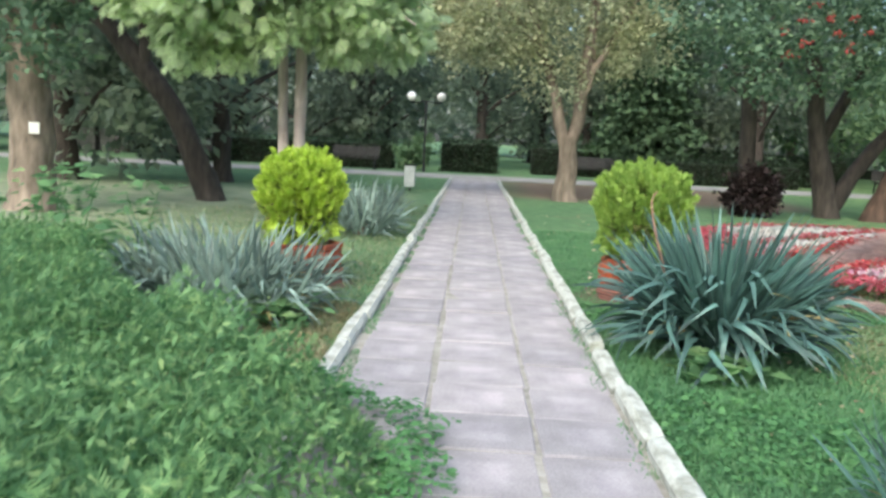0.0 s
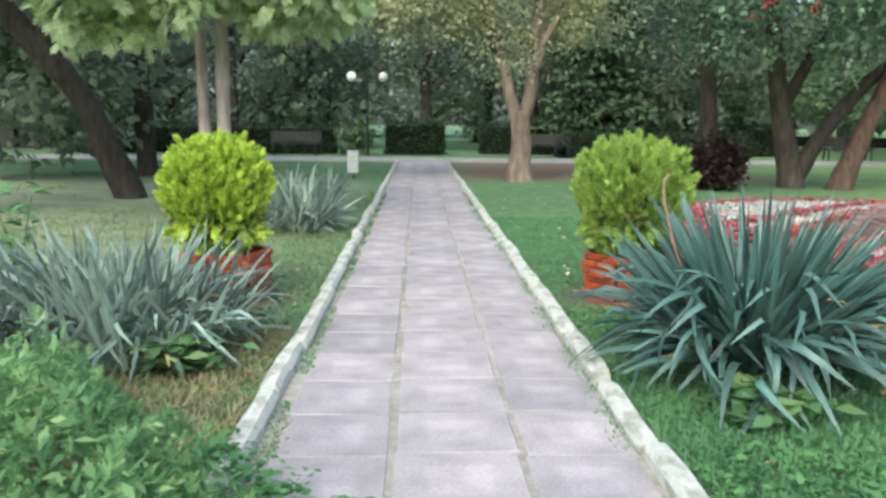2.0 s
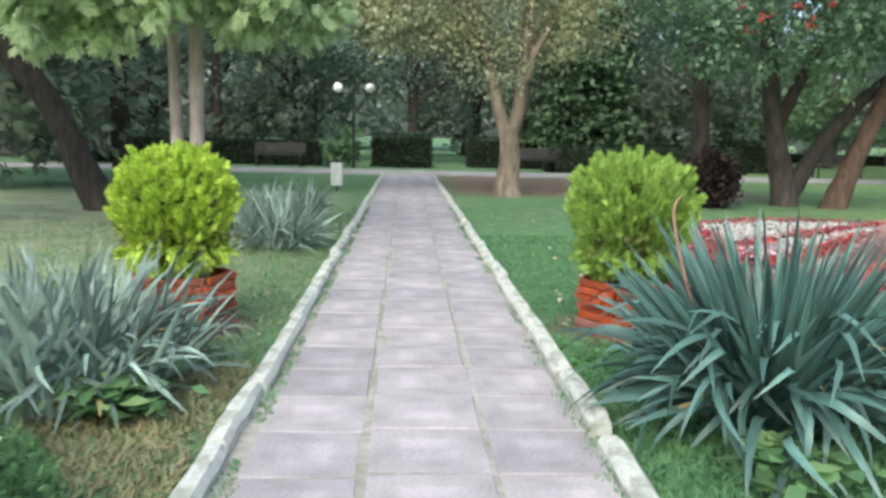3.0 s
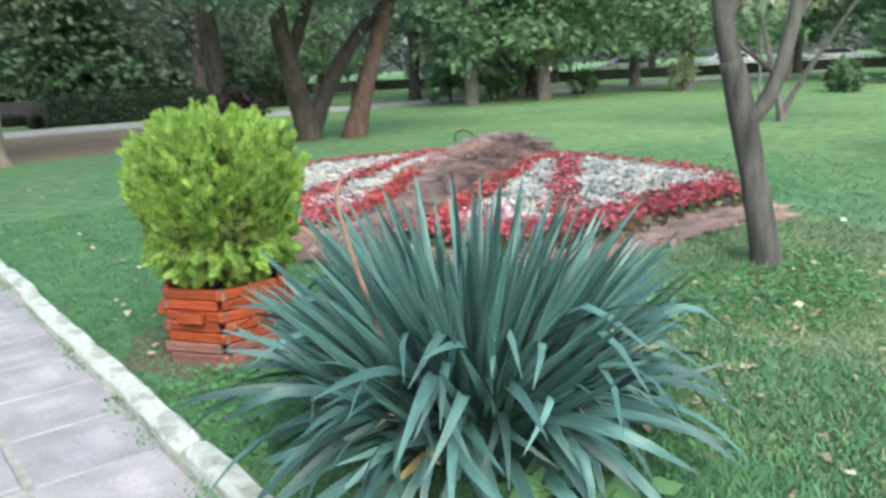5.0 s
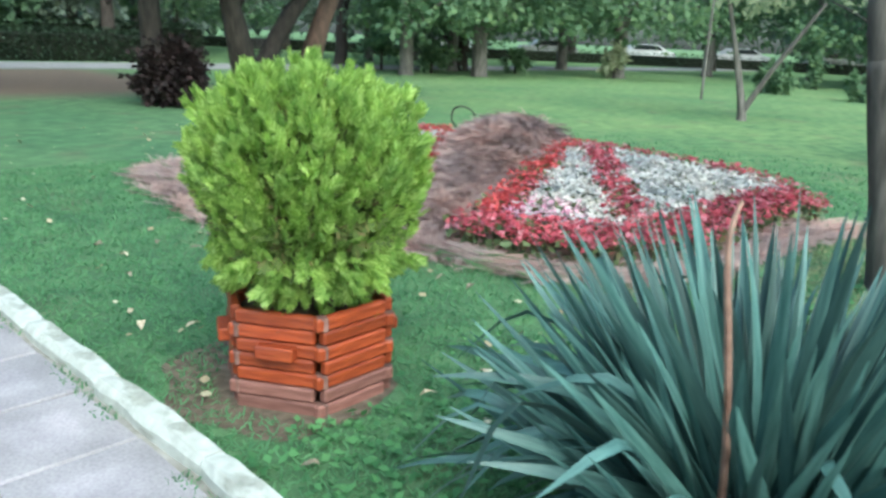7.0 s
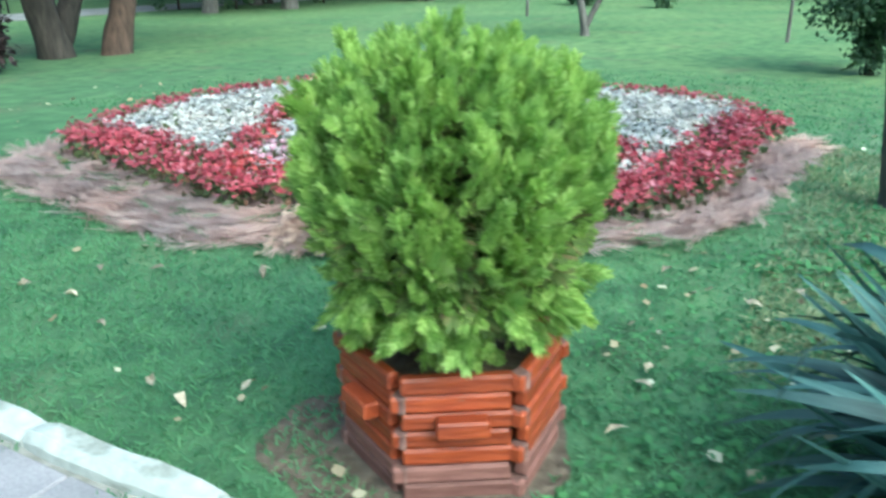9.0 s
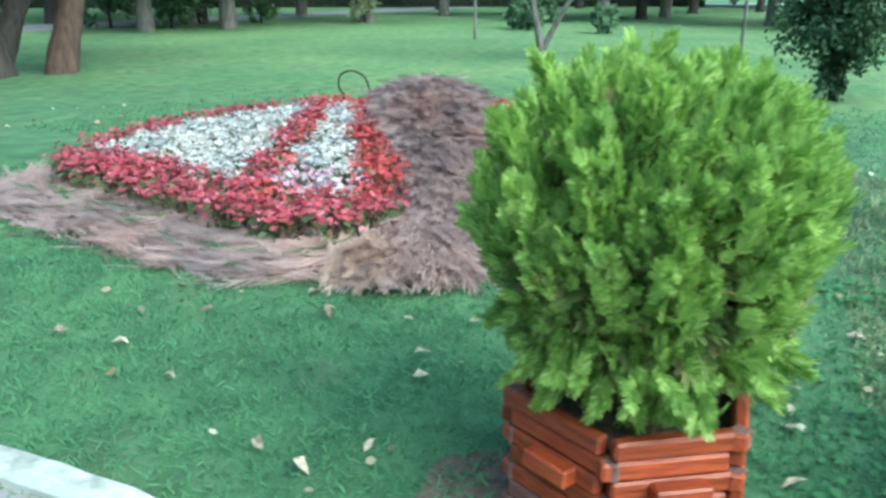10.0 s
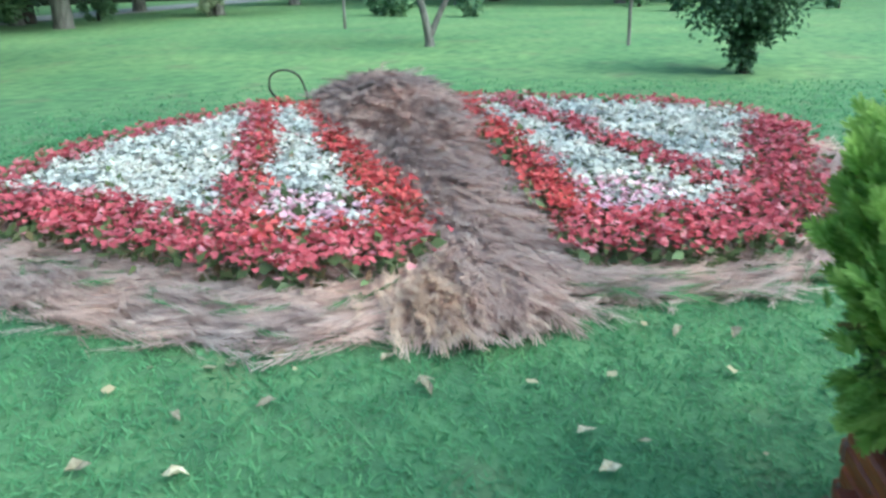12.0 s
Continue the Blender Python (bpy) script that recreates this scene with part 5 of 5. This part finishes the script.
def blades(name, n, x0, x1, y0, y1, tall, wide, label, material=M_grass, upright=0.4):
    x, y = rng.uniform(x0, x1, n), rng.uniform(y0, y1, n)
    k = rng.random(n) < np.clip((9.5 - np.hypot(x - 1.5, y - 7.5)) / 5, 0, 1)
    k &= (np.abs(x) > 0.87) & (np.hypot(x - 1.42, y - 7.45) > 0.36) & (np.hypot(x + 1.52, y - 7.46) > 0.36)
    x, y = x[k], y[k]
    a, b = bed_axes(x, y)
    gap = np.minimum(np.where(inside(LEFT_WING, a, b), 0, edge_gap(LEFT_WING, a, b)), np.where(inside(RIGHT_WING, a, b), 0, edge_gap(RIGHT_WING, a, b)))
    k = (gap > np.where(a < 0, np.where(b > 0.6, 0.38, 0.2), 0.07)) & ~((np.abs(b + 0.15) < 0.5) & (a > -2.1) & (a < 2.0))
    x, y, a, b = x[k], y[k], a[k], b[k]
    soil = np.where((np.abs(a) < 2.9) & (np.abs(b) < 3.9), np.maximum(bed_height(a, b), 0), 0)
    n = len(x)
    d = rng.normal(size=(n, 3)) * np.array([0.8, 0.8, 0.1]) + np.array([0, 0, upright])
    s = rng.uniform(0.6, 1.3, n)
    v, f = scatter(*BLADE, np.stack([x, y, soil + 0.002], -1), frames(d, rng.normal(0, 0.5, n)), np.stack([s * wide, s * tall * 1.6, s * tall], -1))
    return tagged(new(name, mesh_from(name, v, f, material)), label, "grass", kind="stuff")


blades("grass", 130000, 0.86, 5.2, 2.2, 12.6, 0.032, 0.0062, "short mown lawn grass beside the path")
blades("grass", 26000, 0.86, 3.2, 2.0, 5.8, 0.05, 0.009, "lush uncut grass along the kerb", upright=0.7)
blades("grass", 28000, -5.0, -0.86, 3.0, 14.0, 0.034, 0.008, "short mown lawn grass beside the path")
blades("grass", 52000, 2.2, 6.0, 2.4, 6.8, 0.04, 0.009, "thin yellowing grass between fallen leaves", M_drygrass)
blades("grass", 7000, -1.75, -0.9, 4.5, 6.6, 0.05, 0.009, "dry straw and thin grass under the yucca", M_straw, 0.5)
blades("grass", 46000, -6.0, -0.9, 6.5, 16.0, 0.036, 0.009, "thin yellowing grass under the trees", M_drygrass)


def kerb_weeds(side, n):
    """Small grass tufts in the soil between kerb and slabs."""
    y = rng.uniform(1.0, 16.0, n)
    keep = np.array([noise.noise(Vector((v * 2.1, side, 0))) for v in y]) > -0.05
    y = y[keep]
    x = side * (0.71 + rng.normal(0, 0.022, len(y)))
    d = rng.normal(size=(len(y), 3)) * np.array([0.6, 0.6, 0.1]) + np.array([0, 0, 0.7])
    s = rng.uniform(0.5, 1.3, len(y))
    v, f = scatter(*BLADE, np.stack([x, y, np.full(len(y), 0.004)], -1), frames(d, rng.uniform(0, 6, len(y))), np.stack([s * 0.007, s * 0.05, s * 0.04], -1))
    return tagged(new("grass", mesh_from("grass", v, f, M_grass)), "grass tufts in the gap along the kerb", "grass", kind="stuff")


kerb_weeds(1, 5000)
kerb_weeds(-1, 5000)
blades("grass", 60000, 4.8, 10.0, 3.0, 14.0, 0.034, 0.011, "short lawn grass round the flowerbed")


def clover(x0, y0, r0, n, label):
    a, q = rng.uniform(0, 6.28, n), r0 * np.sqrt(rng.random(n)) * (0.8 + 0.3 * rng.random(n))
    x, y = x0 + np.cos(a) * q, y0 + np.sin(a) * q
    k = clear_of(x, y)
    p = np.stack([x[k], y[k], rng.uniform(0.01, 0.05, k.sum())], -1)
    d = rng.normal(size=(len(p), 3)) * np.array([1, 1, 0.3])
    v, f = scatter(*LEAF, p, frames(d, rng.normal(0, 0.4, len(p))), rng.uniform(0.025, 0.05, len(p)))
    return tagged(new("clover", mesh_from("clover", v, f, M_clover)), label, "clover", kind="stuff")


clover(4.0, 6.35, 1.0, 4200, "dark creeping leaves round a tree's foot")
clover(1.1, 6.6, 0.55, 500, "dark clover leaves in front of the planter")
clover(1.9, 6.5, 0.9, 900, "dark clover leaves beside the yucca")
clover(1.3, 4.2, 0.6, 1600, "broad green leaves in the uncut grass")
n = 300
x = np.concatenate([rng.uniform(0.9, 7, n), rng.uniform(1.9, 5.0, 160), rng.uniform(-6, -0.9, 120)])
y = np.concatenate([rng.uniform(3, 15, n), rng.uniform(4.0, 7.2, 160), rng.uniform(4, 16, 120)])
k = clear_of(x, y)
x, y = x[k], y[k]
n = len(x)
v, f = scatter([(0, -0.5, 0.01), (0.38, -0.1, 0.12), (0.3, 0.35, 0.02), (0, 0.55, 0.1), (-0.3, 0.32, 0.0), (-0.36, -0.12, 0.1)], [(0, 1, 2, 3), (0, 3, 4, 5)],
               np.stack([x, y, np.full(n, 0.03)], -1), frames(rng.normal(size=(n, 3)) * np.array([1, 1, 0.2]), rng.normal(0, 0.4, n)), rng.uniform(0.02, 0.06, n))
tagged(new("fallen_leaves", mesh_from("fallen_leaves", v, f, M_fallen)), "dry pale fallen leaves on the lawn", "fallen leaves", kind="stuff")


def fallen_leaf_meshes():
    out = []
    for k in range(3):
        r = random.Random(k)
        bm = bmesh.new()
        mid = [bm.verts.new((0, y, 0.006 + 0.01 * math.sin(y * 40 + k))) for y in (-0.05, -0.02, 0.015, 0.05)]
        for sgn in (-1, 1):
            rim = [mid[0], bm.verts.new((sgn * r.uniform(0.02, 0.035), -0.022, r.uniform(0.006, 0.022))), bm.verts.new((sgn * r.uniform(0.022, 0.036), 0.014, r.uniform(0.006, 0.024))), mid[3]]
            for i in range(3):
                quad = [mid[i], mid[i + 1], rim[i + 1], rim[i]]
                bm.faces.new(list(dict.fromkeys(quad)))
        me = bpy.data.meshes.new("fallen_leaf")
        bm.to_mesh(me)
        bm.free()
        me.materials.append(M_fallenone)
        out.append(me)
    return out


M_fallenone = object_mat("pale_dry_leaf", (0.38, 0.3, 0.2), (0.6, 0.53, 0.4), 0.8, 60, relief=0.2, spread=0.5)
DRYLEAF = fallen_leaf_meshes()
LEAF_SPOTS = [(1.53, 9.7), (1.55, 9.41), (1.83, 9.57), (2.32, 9.02), (2.82, 8.59), (1.97, 8.31), (2.16, 9.55), (1.42, 9.05), (2.76, 8.22), (1.79, 8.24), (2.17, 8.85), (1.95, 9.32), (1.19, 8.5), (1.33, 8.19), (1.15, 8.32), (2.8, 7.04), (2.81, 6.79), (3.01, 6.64), (2.07, 7.03), (1.65, 7.01),
              (1.96, 7.02), (2.14, 8.84), (3.02, 7.2), (2.79, 5.44), (2.44, 5.36), (2.45, 5.21), (2.48, 4.9), (2.35, 4.83), (3.46, 5.5), (1.03, 6.9), (3.18, 5.47), (2.73, 7.79), (2.7, 8)]
for i, (x, y) in enumerate(LEAF_SPOTS):
    ob = new("fallen_leaf", DRYLEAF[i % 3])
    ob.matrix_basis = pose(x, y, 0.022, rw.uniform(-14, 14), rw.uniform(-14, 14), rw.uniform(0, 360)) @ Matrix.Diagonal((rw.uniform(0.4, 0.7), rw.uniform(0.6, 0.85), rw.uniform(0.8, 1.6), 1))
    tagged(ob, "pale curled dry leaf lying on the grass", "fallen leaf", "dry leaves on the lawn")


def bare_patch(x, y, r0, seed):
    """Trodden soil with a ragged rim."""
    bm = bmesh.new()
    rim = []
    for k in range(40):
        q = 2 * math.pi * k / 40
        d = r0 * (1 + 0.35 * noise.noise(Vector((math.cos(q) * 1.6, math.sin(q) * 1.6, seed))))
        rim.append(bm.verts.new((x + math.cos(q) * d, y + math.sin(q) * d, 0.004)))
    bm.faces.new(rim)
    ob = part("soil_patch", bm, M_soil, None, "bare trodden soil round the planter's foot")
    return tagged(ob, category="soil", kind="structure")


bare_patch(1.33, 7.5, 0.43, 2)
bare_patch(-1.5, 7.46, 0.42, 5)


# ---- kerbs and slabs, piece by piece ----
def kerb_meshes():
    out = []
    for s in range(5):
        bm = bmesh.new()
        steps, ring = 9, [(-0.055, -0.05), (-0.052, 0.05), (-0.03, 0.078), (0.03, 0.08), (0.052, 0.05), (0.056, -0.05)]
        rows = []
        for i in range(steps + 1):
            y = -0.365 + 0.73 * i / steps
            shrink = 0.9 if i in (0, steps) else 1.0
            row = []
            for x, z in ring:
                o = noise.noise(Vector((x * 9 + s * 11, y * 5, z * 9))) * 0.012
                o2 = noise.noise(Vector((s * 7, y * 9, x * 20))) * 0.011
                row.append(bm.verts.new((x * shrink + o, y, z * (shrink if z > 0 else 1) + (o2 if z > 0 else 0))))
            rows.append(row)
        for a, b in zip(rows, rows[1:]):
            for k in range(len(ring) - 1):
                bm.faces.new((a[k], b[k], b[k + 1], a[k + 1]))
        bm.faces.new(rows[0])
        bm.faces.new(rows[-1][::-1])
        bmesh.ops.recalc_face_normals(bm, faces=bm.faces[:])
        me = bpy.data.meshes.new("kerb_stone")
        bm.to_mesh(me)
        bm.free()
        me.materials.append(M_wash)
        out.append(me)
    return out


KERB = kerb_meshes()
for side in (-1, 1):
    kerb = thing("kerb", spot(0, 0), "row of chipped whitewashed kerb stones edging the path", "kerb", kind="structure")
    for i in range(43):
        y = -3.9 + i * 0.74 + (0.1 if side > 0 else 0)
        if side > 0 and y > 5.6:
            y += 0.14
        if y > 26.6:
            break
        child("kerb_stone", KERB[rw.randrange(5)], kerb, at=pose(side * 0.8 + rw.uniform(-0.012, 0.012), y, rw.uniform(-0.012, 0.008), 0, rw.uniform(-3, 3), rw.uniform(-1.4, 1.4) + (180 if rw.random() < 0.5 else 0)))

SLAB = []
for s in range(4):
    bm = box(-0.219, 0.219, -0.219, 0.219, -0.04, 0.02, 0.006)
    for vtx in bm.verts:
        vtx.co.x += noise.noise(Vector((vtx.co.x * 30, vtx.co.y * 30, s * 5))) * 0.006
        vtx.co.y += noise.noise(Vector((vtx.co.x * 30, vtx.co.y * 30, s * 5 + 2))) * 0.006
    me = bpy.data.meshes.new("slab")
    bm.to_mesh(me)
    bm.free()
    me.materials.append(M_slab)
    SLAB.append(me)
for col, (x, wide) in enumerate(((-0.462, 1.0), (0.027, 1.1), (0.51, 0.98))):
    for i in range(66):
        y = -2.0 + i * 0.448 + (0.2, 0.24, 0.22)[col]
        if y > 27.2:
            break
        child("slab", SLAB[rw.randrange(4)], path, at=pose(x + rw.uniform(-0.008, 0.008), y + rw.uniform(-0.006, 0.006), rw.uniform(-0.006, 0.004), rw.uniform(-0.5, 0.5), rw.uniform(-0.6, 0.6), rw.uniform(-0.8, 0.8)) @ Matrix.Diagonal((wide, 1, 1, 1)) @ pose(0, 0, 0, 0, 0, 90 * rw.randrange(4)))
